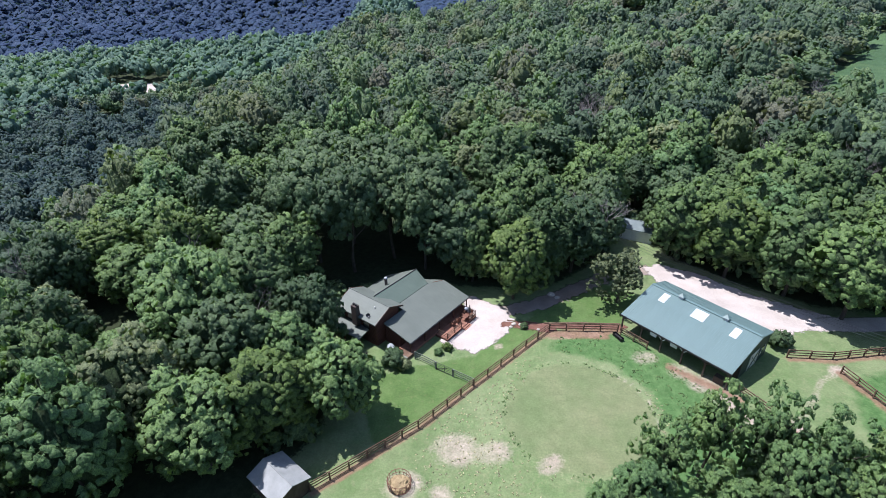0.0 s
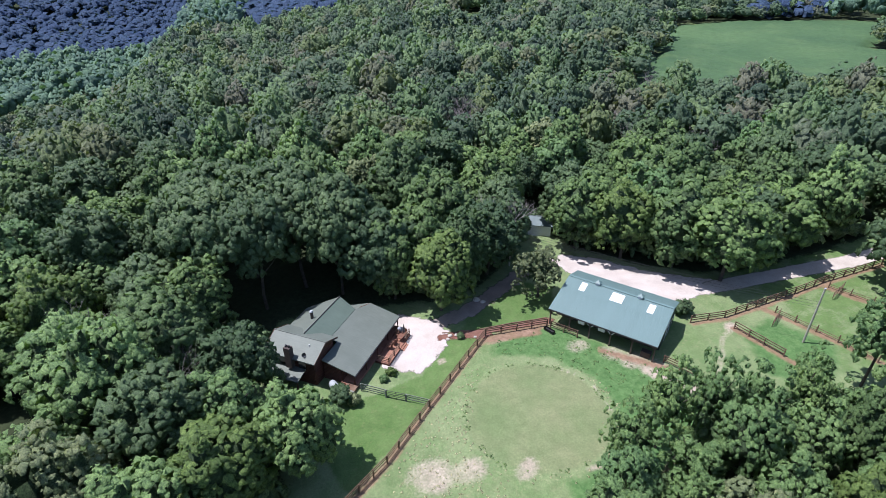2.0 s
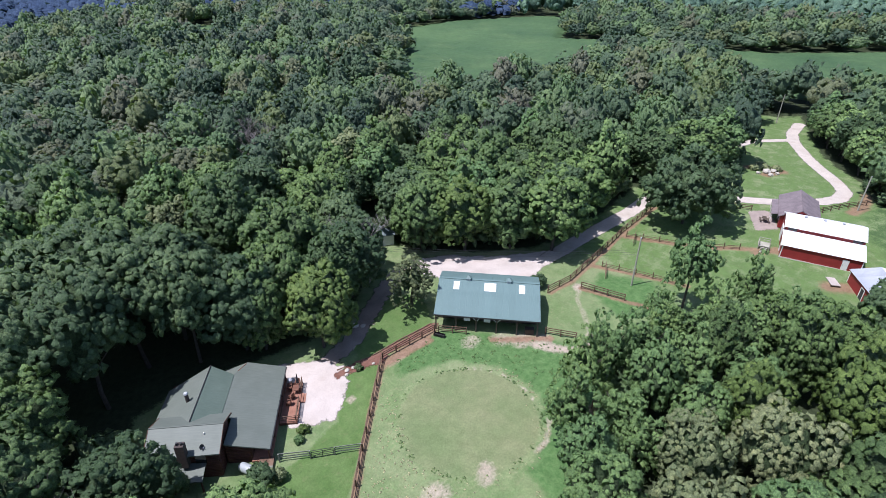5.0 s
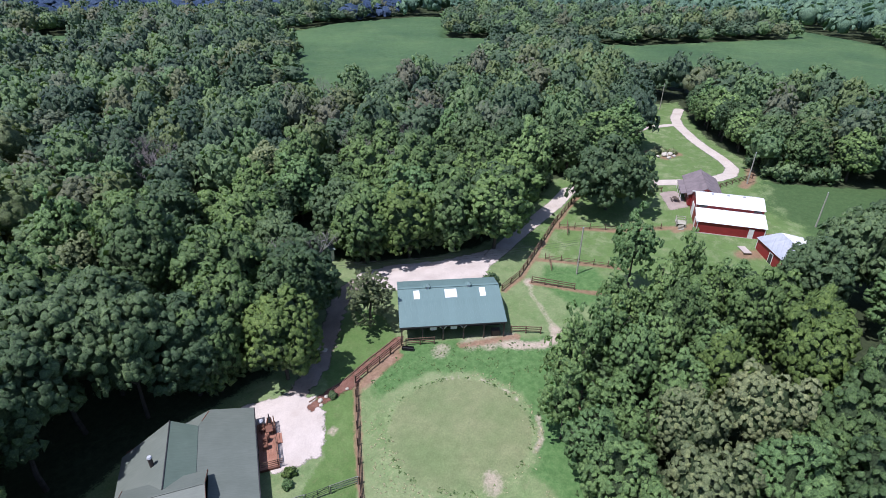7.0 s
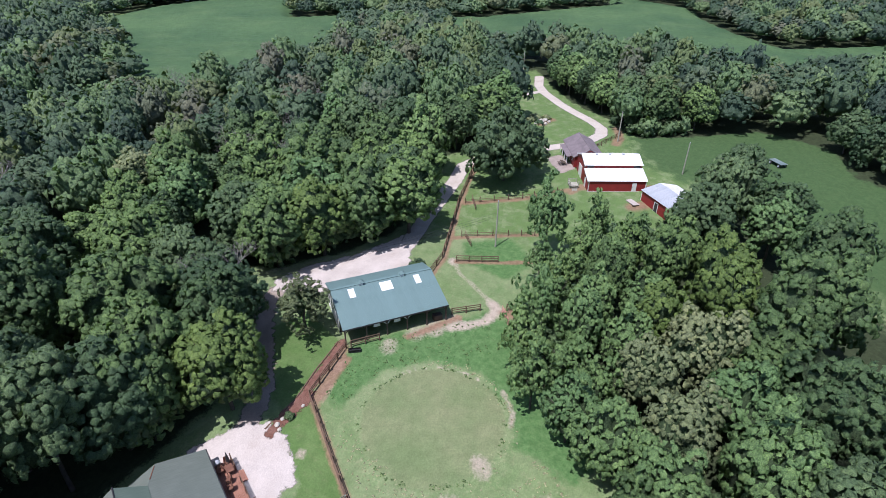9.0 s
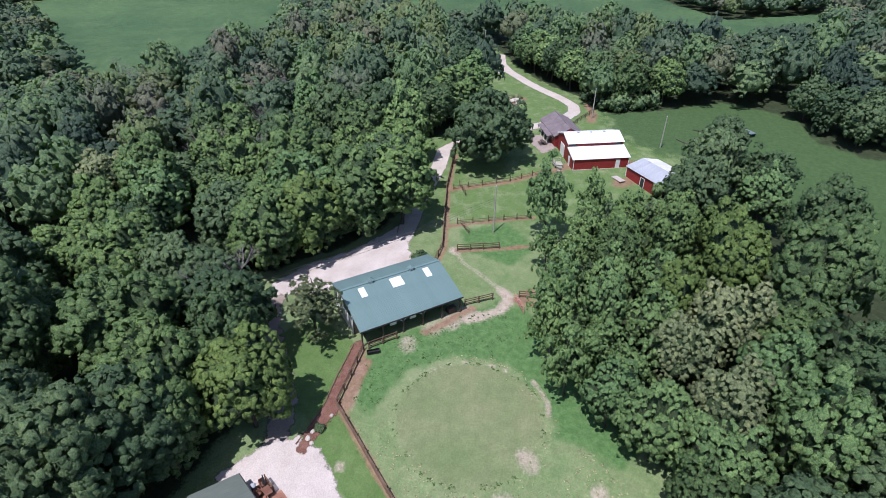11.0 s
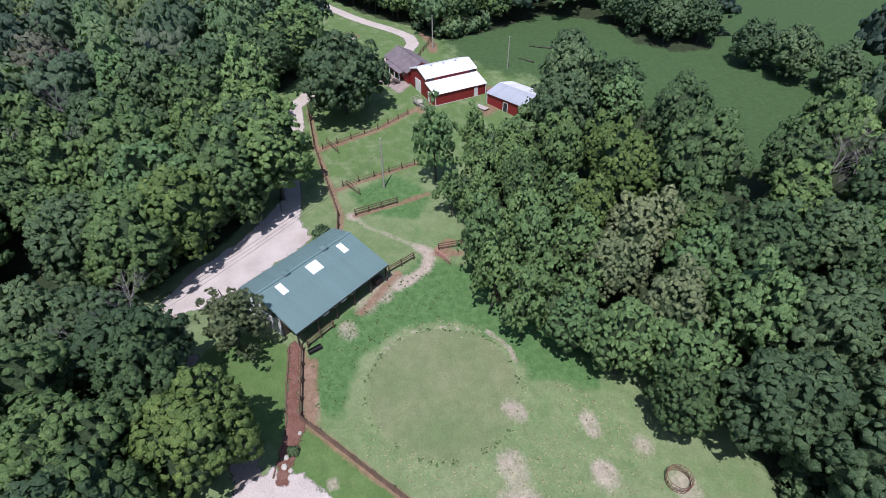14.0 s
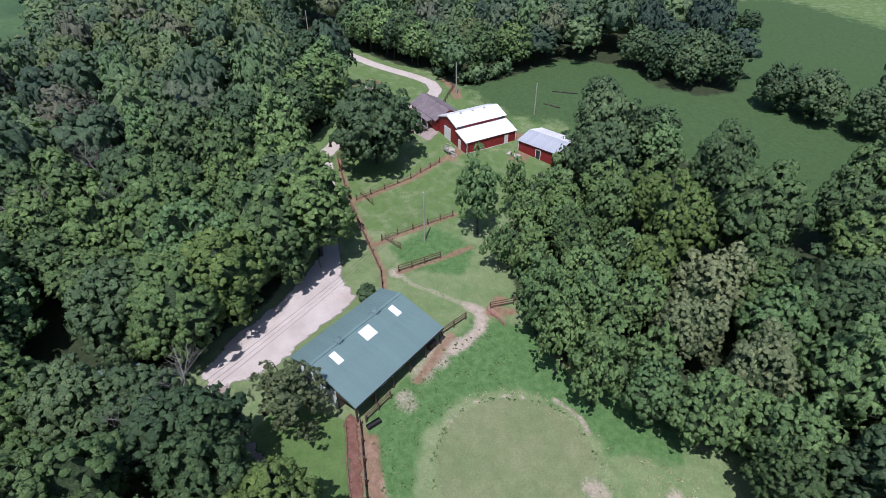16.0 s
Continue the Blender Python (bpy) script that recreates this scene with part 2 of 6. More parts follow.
def ground_material():
    """Pasture grass, with worn soil, mown ring, straw, woodland floor and a meadow darkened for cloud shade, by the
    zones of the sheet.
    """
    n = Nodes("pasture_ground", 0.95, 0, 0.15)
    v = n.coords()
    big = n.noise(0.06, 5, v)
    mid = n.noise(0.35, 6, v)
    fine = n.noise(3.5, 6, v)
    blade = n.noise(6.5, 6, v, 0.7)
    jit = n.math("MULTIPLY", n.math("SUBTRACT", mid, 0.5), 1.3)
    jit2 = n.math("ADD", jit, n.math("MULTIPLY", n.math("SUBTRACT", fine, 0.5), 0.9))

    def zone(name, lo, hi, amount=1.0):
        w = n.attr(name)
        s = n.math("ADD", w, n.math("MULTIPLY", jit2, n.math("MULTIPLY", n.math("MINIMUM", w, n.math("SUBTRACT", 1.0, w)), 2.6)))
        return n.ramp(s, [(lo, 0.0), (hi, amount)])

    grain = n.noise(1.3, 7, v, 0.7)
    pasture = n.mix(n.ramp(big, [(0.35, 0.0), (0.65, 1.0)]), (0.15, 0.215, 0.09), (0.21, 0.26, 0.13))
    pasture = n.mix(n.ramp(mid, [(0.45, 0.0), (0.75, 0.7)]), pasture, (0.1, 0.18, 0.062))
    pasture = n.mix(n.ramp(grain, [(0.52, 0.0), (0.72, 0.6)]), pasture, (0.26, 0.27, 0.15))
    lawn = n.mix(n.ramp(mid, [(0.35, 0.0), (0.7, 1.0)]), (0.085, 0.155, 0.045), (0.125, 0.195, 0.068))
    lawn = n.mix(n.ramp(grain, [(0.55, 0.0), (0.75, 0.6)]), lawn, (0.19, 0.2, 0.1))
    c = n.mix(zone("lawn", 0.35, 0.65), pasture, lawn)
    # Meadow green made darker than the lawn: cloud shade held in the colour.
    tall = n.mix(n.ramp(grain, [(0.35, 0.0), (0.7, 1.0)]), (0.048, 0.094, 0.034), (0.074, 0.124, 0.047))
    c = n.mix(zone("meadow", 0.3, 0.7), c, tall)
    arena = n.mix(n.ramp(n.noise(0.16, 4, v), [(0.35, 0.0), (0.7, 1.0)]), (0.15, 0.2, 0.09), (0.215, 0.235, 0.125))
    c = n.mix(zone("arena", 0.2, 0.8, 0.95), c, arena)
    rank = n.mix(n.ramp(grain, [(0.38, 0.0), (0.62, 1.0)]), (0.06, 0.14, 0.042), (0.106, 0.2, 0.07))
    c = n.mix(zone("rank", 0.25, 0.8, 0.92), c, rank)
    straw = n.ramp(n.noise(2.2, 7, v, 0.72), [(0.54, 0.0), (0.72, 0.7)])
    c = n.mix(n.math("MULTIPLY", straw, n.attr("straw")), c, (0.42, 0.4, 0.24))
    soil = n.mix(n.ramp(grain, [(0.3, 0.0), (0.7, 1.0)]), (0.33, 0.268, 0.215), (0.53, 0.445, 0.37))
    c = n.mix(zone("soil", 0.2, 0.95, 0.92), c, soil)
    red = n.mix(n.ramp(grain, [(0.3, 0.0), (0.7, 1.0)]), (0.19, 0.11, 0.075), (0.31, 0.19, 0.13))
    c = n.mix(zone("red_soil", 0.25, 0.85, 0.85), c, red)
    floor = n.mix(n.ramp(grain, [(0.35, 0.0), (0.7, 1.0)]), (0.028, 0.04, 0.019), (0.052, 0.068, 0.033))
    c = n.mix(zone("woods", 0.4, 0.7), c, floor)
    soft = n.noise(0.8, 5, v)
    c = n.mix(0.5, c, n.ramp(soft, [(0.3, 0.72), (0.7, 1.12)]), "MULTIPLY")
    c = n.mix(0.36, c, n.ramp(blade, [(0.3, 0.55), (0.7, 1.2)]), "MULTIPLY")
    c = n.mix(0.36, c, n.ramp(fine, [(0.3, 0.6), (0.7, 1.15)]), "MULTIPLY")
    n.colour(c)
    n.bump(n.math("ADD", blade, n.math("MULTIPLY", fine, 1.5)), 0.5, 0.08)
    return n.m


def corn_material():
    n = Nodes("corn_rows", 0.8, 0, 0.2)
    w = n.t.nodes.new("ShaderNodeTexWave")
    w.inputs["Scale"].default_value = 0.35
    w.inputs["Distortion"].default_value = 1.5
    n.link(n.coords(), w.inputs["Vector"])
    c = n.mix(n.ramp(n.noise(0.016, 5), [(0.35, 0.0), (0.65, 1.0)]), (0.052, 0.108, 0.045), (0.088, 0.158, 0.062))
    c = n.mix(n.ramp(n.noise(0.06, 6), [(0.5, 0.0), (0.75, 0.6)]), c, (0.11, 0.175, 0.07))
    c = n.mix(0.6, c, n.ramp(w.outputs["Fac"], [(0.2, 0.6), (0.8, 1.1)]), "MULTIPLY")
    c = n.mix(0.5, c, n.ramp(n.noise(0.4, 6), [(0.3, 0.5), (0.7, 1.1)]), "MULTIPLY")
    n.colour(c)
    n.bump(n.noise(1.0, 5), 0.8, 0.5)
    return n.m


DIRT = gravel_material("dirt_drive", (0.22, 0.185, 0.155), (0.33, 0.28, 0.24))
LANE = gravel_material("lane_gravel", (0.44, 0.395, 0.35), (0.55, 0.495, 0.445), 0.8)
GRAVEL, MULCH, GROUND, CORN = gravel_material(), mulch_material(), ground_material(), corn_material()


# ---- terrain ----
def smooth(v):
    v = np.clip(v, 0.0, 1.0)
    return v * v * (3 - 2 * v)


def line_dist(line, x, y):
    """Distance to a polyline."""
    best = np.full(np.shape(x), 1e9)
    for (x0, y0), (x1, y1) in zip(line, line[1:]):
        dx, dy = x1 - x0, y1 - y0
        k = np.clip(((x - x0) * dx + (y - y0) * dy) / (dx * dx + dy * dy), 0, 1)
        best = np.minimum(best, np.hypot(x - x0 - k * dx, y - y0 - k * dy))
    return best


# the shaded ground behind the house, under tall trees alone
HOLLOW = [(-25, 92), (-14, 98), (-6, 95), (-1, 86), (1, 77), (-1, 74.5), (-8, 76.5), (-19, 74)]


def height(x, y):
    """The lie of the land: a farmyard on a plateau, a wooded valley to the west and a ridge beyond."""
    x, y = np.asarray(x, float), np.asarray(y, float)
    z = -0.9 * smooth((15 - x) / 13)
    z = z + 2.6 * smooth((x - 62) / 55)
    z = z - 15 * smooth((y - 110) / 200) * smooth((90 - x) / 130)
    west = smooth((-x - 54 - 4 * np.sin(y * 0.05)) / 72)
    z = z - 46 * west
    d = np.hypot(x + 60, y - 60)
    far_west = smooth((-x + 0.1 * y - 60) / 160)
    z = z + far_west * 130 * smooth((d - 600) / 700)
    z = z + 14 * smooth((np.hypot(x - 100, y - 50) - 420) / 700) * (1 - far_west)
    return z + 0.12 * np.sin(x * 0.21 + 1) * np.sin(y * 0.17) * smooth((np.hypot(x - 15, y - 55) - 25) / 30)


def hz(x, y):
    return float(height(x, y))


def inside(poly, x, y):
    """Which points lie in the polygon."""
    c = np.zeros(np.shape(x), bool)
    for (x0, y0), (x1, y1) in zip(poly, poly[1:] + poly[:1]):
        if y0 == y1:
            continue
        hit = ((y0 > y) != (y1 > y)) & (x < (x1 - x0) * (y - y0) / (y1 - y0) + x0)
        c ^= hit
    return c


def signed(poly, x, y):
    """Distance into a polygon (minus outside)."""
    d = line_dist(poly + poly[:1], x, y)
    return np.where(inside(poly, x, y), d, -d)


# the open farm ground (trees stand outside it), the fields and the ways
OPEN_NORTH = [(-22, 32), (-15, 44), (-13, 52), (-18, 58), (-19, 66), (-14, 75), (-4, 76), (5, 73.5), (12, 72), (18, 74), (24, 78.5), (29, 83), (30, 91), (38, 91), (39, 80.5), (43, 77.5), (48, 71.5), (57, 66), (70, 65), (84, 65.5), (94, 66), (102, 60), (112, 54), (122, 53), (136, 58), (146, 63), (180, 68), (184, 57), (168, 50)]
OPEN_SOUTH = [(150, 43), (141, 37), (133, 30), (124, 26), (119, 21), (123, 9), (130, -3), (134, -11), (127, -22), (104, -28), (98.5, -36), (101, -45), (116, -56), (138, -60), (172, -80), (200, -120), (190, -160), (120, -170), (40, -140), (46, -84), (58, -46), (52, -30), (48, -14), (58, -13), (76, -10), (86, 0), (88, 10), (72, 19), (64, 28), (52, 35), (40, 37), (31, 37), (23, 32), (15, 26), (7, 17), (-6, 17), (-30, 8), (-32, 24)]
OPEN = OPEN_NORTH + OPEN_SOUTH
FIELD = [(98, 154), (106, 164), (190, 257), (203, 292), (276, 303), (342, 282), (358, 262), (262, 206), (284, 171), (300, 108), (385, 34), (440, 38),
         (382, -14), (346, -16), (300, -26), (256, -42), (285, -95), (206, -66), (182, -27), (212, 22), (214, 96), (192, 126), (148, 144), (118, 142)]
FIELD_FAR = [(92, 372), (138, 392), (146, 350), (126, 318), (100, 322)]
DRIVE = [(8, 66.5), (14, 67.6), (20, 71.3), (26, 75), (31, 77.3), (36, 77)]
YARD = [(3.6, 72), (8, 68.5), (10.3, 64.3), (8.2, 60.2), (4, 57.3), (0, 59.2), (-1.2, 60.6)]
NORTH_YARD = [(33, 78), (36, 79.4), (42, 76), (47.5, 70), (57, 64), (58, 60.8), (51, 60.8), (46.4, 59.2), (44, 60.5), (40, 66), (35, 70.5)]
ROAD = [(55, 62.3), (65, 62.3), (73.5, 61.8), (82, 61), (90, 61.2), (97, 56.5), (103, 47), (108, 39), (113.5, 33.4), (118.5, 30.9), (124, 31),
        (129, 33.8), (136, 39), (145, 45), (155, 50.6), (164, 53.6), (176, 55)]
ROAD_END = [(156, 52), (148, 59), (140, 60.5)]
RING_C, RING_R = (15.6, 45.8), 8.6


# stands of trees out in the meadow and a copse in the corn
COPSE = [(186, 143), (238, 158), (274, 149), (267, 119), (217, 100)]
STANDS = [[(93, -42), (83, -46), (68, -56), (54, -66), (60, -80), (80, -68), (98, -52)], [(146, -80), (151, -80), (151, -86), (146, -86)], [(70, -100), (96, -96), (90, -118), (66, -122)]]


def clear(x, y):
    stand = inside(STANDS[0], x, y) | inside(STANDS[1], x, y) | inside(STANDS[2], x, y)
    valley = (line_dist([(-226, 456), (-268, 466)], x, y) < 24) | (line_dist([(-148, 316), (-154, 334)], x, y) < 14) | (line_dist([(-222, 356), (-226, 372)], x, y) < 9)
    return valley | inside(HOLLOW, x, y) | (inside(OPEN, x, y) & ~stand) | (inside(FIELD, x, y) & ~inside(COPSE, x, y)) | inside(FIELD_FAR, x, y)


def spread(lo, hi, step, far):
    """Grid lines: even between lo and hi, ever wider out to far."""
    mids = list(np.arange(lo, hi, step))
    up, down, s = [hi], [lo], step
    while up[-1] < far:
        s *= 1.13
        up.append(up[-1] + s)
        down.append(down[-1] - s)
    return np.array(down[:0:-1] + mids + up)


def grid_mesh(name, xs, ys, zs, keep=None):
    nx, ny = len(xs), len(ys)
    gx, gy = np.meshgrid(xs, ys)
    co = np.stack([gx, gy, zs], -1).reshape(-1, 3)
    i = (np.arange(ny - 1)[:, None] * nx + np.arange(nx - 1)[None]).reshape(-1)
    q = np.stack([i, i + 1, i + nx + 1, i + nx], -1)
    if keep is not None:
        k = keep.reshape(-1)
        q = q[k[q].any(1)]
    used, inv = np.unique(q, return_inverse=True)
    return quads(name, co[used], inv.reshape(-1, 4)), used


def quads(name, co, q):
    me = bpy.data.meshes.new(name)
    me.vertices.add(len(co))
    me.vertices.foreach_set("co", np.ascontiguousarray(co, dtype=np.float32).ravel())
    me.loops.add(q.size)
    me.loops.foreach_set("vertex_index", np.ascontiguousarray(q, dtype=np.int32).ravel())
    me.polygons.add(len(q))
    me.polygons.foreach_set("loop_start", np.arange(0, q.size, q.shape[1], dtype=np.int32))
    me.update(calc_edges=True)
    return me


def put_attr(me, name, values):
    a = me.attributes.new(name, "FLOAT", "POINT")
    a.data.foreach_set("value", np.ascontiguousarray(values, dtype=np.float32))


def make_ground():
    xs, ys = spread(-26, 128, 0.6, 4600), spread(14, 96, 0.6, 4600)
    gx, gy = np.meshgrid(xs, ys)
    z = height(gx, gy)
    me, used = grid_mesh("ground", xs, ys, z)
    x, y = gx.ravel(), gy.ravel()
    open_d = signed(OPEN, x, y)
    fd = np.maximum(signed(FIELD, x, y), signed(FIELD_FAR, x, y))
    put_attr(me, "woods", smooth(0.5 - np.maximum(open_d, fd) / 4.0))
    lawn = np.maximum(signed([(3.5, 51.3), (14.7, 61.5), (10, 64), (4, 57), (-5, 55), (-12, 52), (-8, 42)], x, y),
                      signed([(12, 63), (25, 62), (30, 70), (24, 74), (14, 68)], x, y))
    lawn = np.maximum(lawn, np.clip((x - 62) / 12, -3.0, 0.1))
    put_attr(me, "lawn", smooth(0.5 + lawn / 2.0))
    # Extent of the grass that has cloud shade in its colour.
    put_attr(me, "meadow", smooth(0.5 + signed([(92, 8), (104, 22), (126, 24), (190, 10), (190, -130), (20, -130), (20, -20), (70, -12)], x, y) / 16))
    r = np.hypot((x - RING_C[0]) * 0.98, y - RING_C[1])
    put_attr(me, "arena", smooth(0.5 + (RING_R - r) / 1.2))
    rank = np.maximum(signed([(15.5, 60), (25, 60.8), (33, 50.5), (38, 44), (34, 36), (24, 32), (15, 26), (11.5, 29), (14.5, 35.6), (20.5, 37.6), (25, 42.5), (25.2, 49.5), (21, 54.6), (14, 57)], x, y),
                      signed([(50, 52), (58, 54), (62, 44), (54, 38), (46, 42)], x, y) - 1.0)
    put_attr(me, "rank", smooth(0.5 + rank / 3.0))
    soil = np.zeros(len(x))
    for cx, cy, ra, rb in ((1.2, 41.5, 2.6, 1.9), (4.9, 27, 1.2, 1.0), (8, 31.4, 1.5, 0.9), (2.4, 32.2, 1.6, 1.2), (-0.6, 36, 1.1, 1.0),
                           (26.3, 55.5, 1.5, 1.1), (32.2, 50.8, 1.8, 1.5), (30.2, 52.8, 1.6, 1.3), (34.6, 48.8, 1.5, 1.2), (4.5, 41.0, 2.2, 1.6), (11.0, 38.7, 1.3, 0.9), (16.2, 60.2, 1.8, 0.7), (20.5, 60.4, 1.6, 0.6), (-4.9, 37, 1.9, 1.6), (-0.2, 25, 1.7, 1.2), (4.2, 62.2, 0.5, 0.5),
                           (7.2, 58.7, 0.5, 0.5), (11.5, 39.4, 1.0, 0.8)):
        soil = np.maximum(soil, 0.74 * smooth(1.35 - np.hypot((x - cx) / ra, (y - cy) / rb) * 0.75))
    path = line_dist([(40.4, 43.8), (39.2, 42.8), (37.6, 42.9), (35.6, 44.0), (34.0, 46.4), (32.8, 48.4)], x, y)
    soil = np.maximum(soil, smooth(1.3 - path / 1.15))
    trail = line_dist([(51, 52.8), (47.5, 51.2), (44.5, 48), (41, 44.5)], x, y)
    soil = np.maximum(soil, 0.5 * smooth(1.2 - trail / 0.7))
    soil = np.maximum(soil, 0.9 * smooth(0.9 - np.abs(r - RING_R - 0.2) / 0.35) * smooth(1.0 - line_dist([(22.0, 51.4), (24.6, 46.4), (23.6, 42.2)], x, y) / 2.0))
    soil = np.maximum(soil, smooth(1.2 - np.hypot((x - 50.4) / 1.5, (y - 53.0) / 1.0)))
    arc = line_dist([(22.8, 38.8), (20.2, 37.2), (17.4, 36.6)], x, y)
    soil = np.maximum(soil, 0.8 * smooth(1.2 - arc / 0.45))
    put_attr(me, "soil", soil)
    red = np.zeros(len(x))
    fence_soil = (([(-14, 36), (-3.3, 44.5), (3.5, 51.2), (14.7, 61.3)], 0.8), ([(14.5, 60.5), (24.5, 61.4)], 1.3),
                    ([(45.3, 55.1), (51, 54.6), (73, 57.4), (88, 58.2)], 0.9), ([(50.5, 52.2), (52.3, 45.2), (54, 40)], 1.0),
                    ([(58.4, 54.6), (62, 45.3), (64, 40)], 1.0), ([(72.5, 56.5), (78, 45), (85, 35.4), (89, 23)], 1.3))
    yard_soil = (([(81, 17), (86, 17), (90, 19)], 2.2), ([(38.5, 41.5), (38, 38.5)], 1.5), ([(112, 27), (118, 26), (126, 27)], 2.0),
                    ([(122, 47), (127, 46)], 2.5), ([(28, 35), (24, 32)], 2.0), ([(29, 53.6), (35.5, 48)], 1.1), ([(22.4, 60.0), (15, 60.1)], 1.0), ([(80, 23), (82.5, 19.5)], 2.6), ([(83, 35.6), (87, 33.4)], 1.6), ([(39.2, 41), (40.6, 39.4)], 1.6), ([(124.8, 52), (127.4, 48), (127.2, 45)], 2.6))
    for line, w in fence_soil + yard_soil:
        red = np.maximum(red, smooth(1.1 - line_dist(line, x, y) / w))
    put_attr(me, "red_soil", red)
    band = np.abs(r - RING_R - 0.4)
    st = smooth(1.2 - band / 1.3) * 0.9
    st = np.maximum(st, smooth(1.2 - np.hypot(x - 11.6, y - 39) / 2.0))
    st = np.maximum(st, 0.55 * smooth(0.5 + signed([(-4, 42), (6, 51), (13, 58), (10, 52), (6, 45), (8, 37), (14, 32), (6, 25), (-4, 28)], x, y) / 3))
    put_attr(me, "straw", st)
    ob = new("ground", me)
    me.materials.append(GROUND)
    me.polygons.foreach_set("use_smooth", np.ones(len(me.polygons), bool))
    tagged(ob, "rolling pasture and woodland ground with worn grass", "ground", kind="structure")


def sheet(name, dist, box, mat, lift, label, category, step=0.45):
    """A thin surface laid on the ground wherever dist(x, y) is above -1."""
    xs, ys = np.arange(box[0], box[1], step), np.arange(box[2], box[3], step)
    gx, gy = np.meshgrid(xs, ys)
    d = dist(gx, gy)
    me, used = grid_mesh(name, xs, ys, height(gx, gy) + lift, d > -0.9)
    put_attr(me, "edge", d.ravel()[used])
    me.materials.append(mat)
    me.polygons.foreach_set("use_smooth", np.ones(len(me.polygons), bool))
    return tagged(new(name, me), label, category, kind="structure")


make_ground()
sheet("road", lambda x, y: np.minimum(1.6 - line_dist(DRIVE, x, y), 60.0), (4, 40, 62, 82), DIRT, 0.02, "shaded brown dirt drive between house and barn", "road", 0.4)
sheet("road", lambda x, y: np.maximum(signed(YARD, x, y), signed(NORTH_YARD, x, y)),
      (-6, 62, 54, 84), GRAVEL, 0.03, "pale crushed limestone farmyard drive", "road", 0.4)
sheet("road", lambda x, y: np.maximum(1.8 - line_dist(ROAD, x, y), 1.4 - line_dist(ROAD_END, x, y)),
      (54, 182, 26, 66), LANE, 0.05, "pale winding gravel lane between grass verges", "road", 0.35)
sheet("pavement", lambda x, y: np.maximum(0.75 - line_dist([(8.6, 63.4), (11.5, 62.9), (14.6, 62.3), (19.5, 62.2), (25.4, 62.0)], x, y),
                                          signed([(10, 64.2), (15.5, 62.6), (16, 61), (14.2, 60.8), (9, 62.6)], x, y)),
      (6, 28, 58, 67), MULCH, 0.035, "red-brown mulch footpath beside the rail fence", "path", 0.3)


def corn(name, poly, step):
    xs = np.arange(min(p[0] for p in poly), max(p[0] for p in poly), step)
    ys = np.arange(min(p[1] for p in poly), max(p[1] for p in poly), step)
    gx, gy = np.meshgrid(xs, ys)
    d = signed(poly, gx, gy)
    rng = np.random.default_rng(5)
    z = height(gx, gy) + np.clip(d / 3, 0, 1) * 2.0 + rng.uniform(-0.25, 0.25, gx.shape)
    me, used = grid_mesh(name, xs, ys, z, d > 0)
    me.materials.append(CORN)
    tagged(new(name, me), "green standing corn crop on gently rolling field", "crop field", kind="stuff")


sheet("road", lambda x, y: 1.3 - line_dist([(206, -14), (217.7, -36.5), (234, -72), (246, -96)], x, y), (200, 252, -100, -8), GRAVEL, 0.06, "pale farm track along the corn edge", "road", 0.8)
sheet("pavement", lambda x, y: 15.0 - line_dist([(-230, 466), (-272, 474)], x, y), (-295, -205, 440, 496), LANE, 0.15, "pale gravel lot in the wooded valley", "gravel lot", 1.5)
corn("cornfield", FIELD, 3.0)
corn("cornfield", FIELD_FAR, 3.0)


# ---- building tools ----
def part(name, bm, material, parent=None, label="", m=None):
    """One mesh object out of a bmesh, under a thing or a part."""
    me = bpy.data.meshes.new(name)
    bm.to_mesh(me)
    bm.free()
    me.materials.append(material)
    ob = new(name, me)
    ob.parent = parent
    if m is not None:
        ob.matrix_basis = m
    return tagged(ob, label)


def shared(name, me, parent, m, label=""):
    ob = new(name, me)
    ob.parent = parent
    ob.matrix_basis = m
    return tagged(ob, label)


def thing(name, m, label, category, group="", kind=""):
    ob = new(name)
    ob.matrix_basis = m
    return tagged(ob, label, category, group, kind)


def box(bm, x0, x1, y0, y1, z0, z1):
    v = [bm.verts.new(p) for p in ((x0, y0, z0), (x1, y0, z0), (x1, y1, z0), (x0, y1, z0), (x0, y0, z1), (x1, y0, z1), (x1, y1, z1), (x0, y1, z1))]
    for f in ((3, 2, 1, 0), (4, 5, 6, 7), (0, 1, 5, 4), (1, 2, 6, 5), (2, 3, 7, 6), (3, 0, 4, 7)):
        bm.faces.new([v[i] for i in f])
    return bm


def bx(*a):
    return box(bmesh.new(), *a)


def slab(pts, thick, bm=None):
    """A plate with the given top outline, thick downwards."""
    bm = bm or bmesh.new()
    top = [bm.verts.new(p) for p in pts]
    low = [bm.verts.new((p[0], p[1], p[2] - thick)) for p in pts]
    f = bm.faces.new(top)
    f.normal_update()
    if f.normal.z < 0:
        f.normal_flip()
    bm.faces.new(low)
    n = len(pts)
    for i in range(n):
        bm.faces.new((top[i], top[(i + 1) % n], low[(i + 1) % n], low[i]))
    bmesh.ops.recalc_face_normals(bm, faces=bm.faces)
    return bm


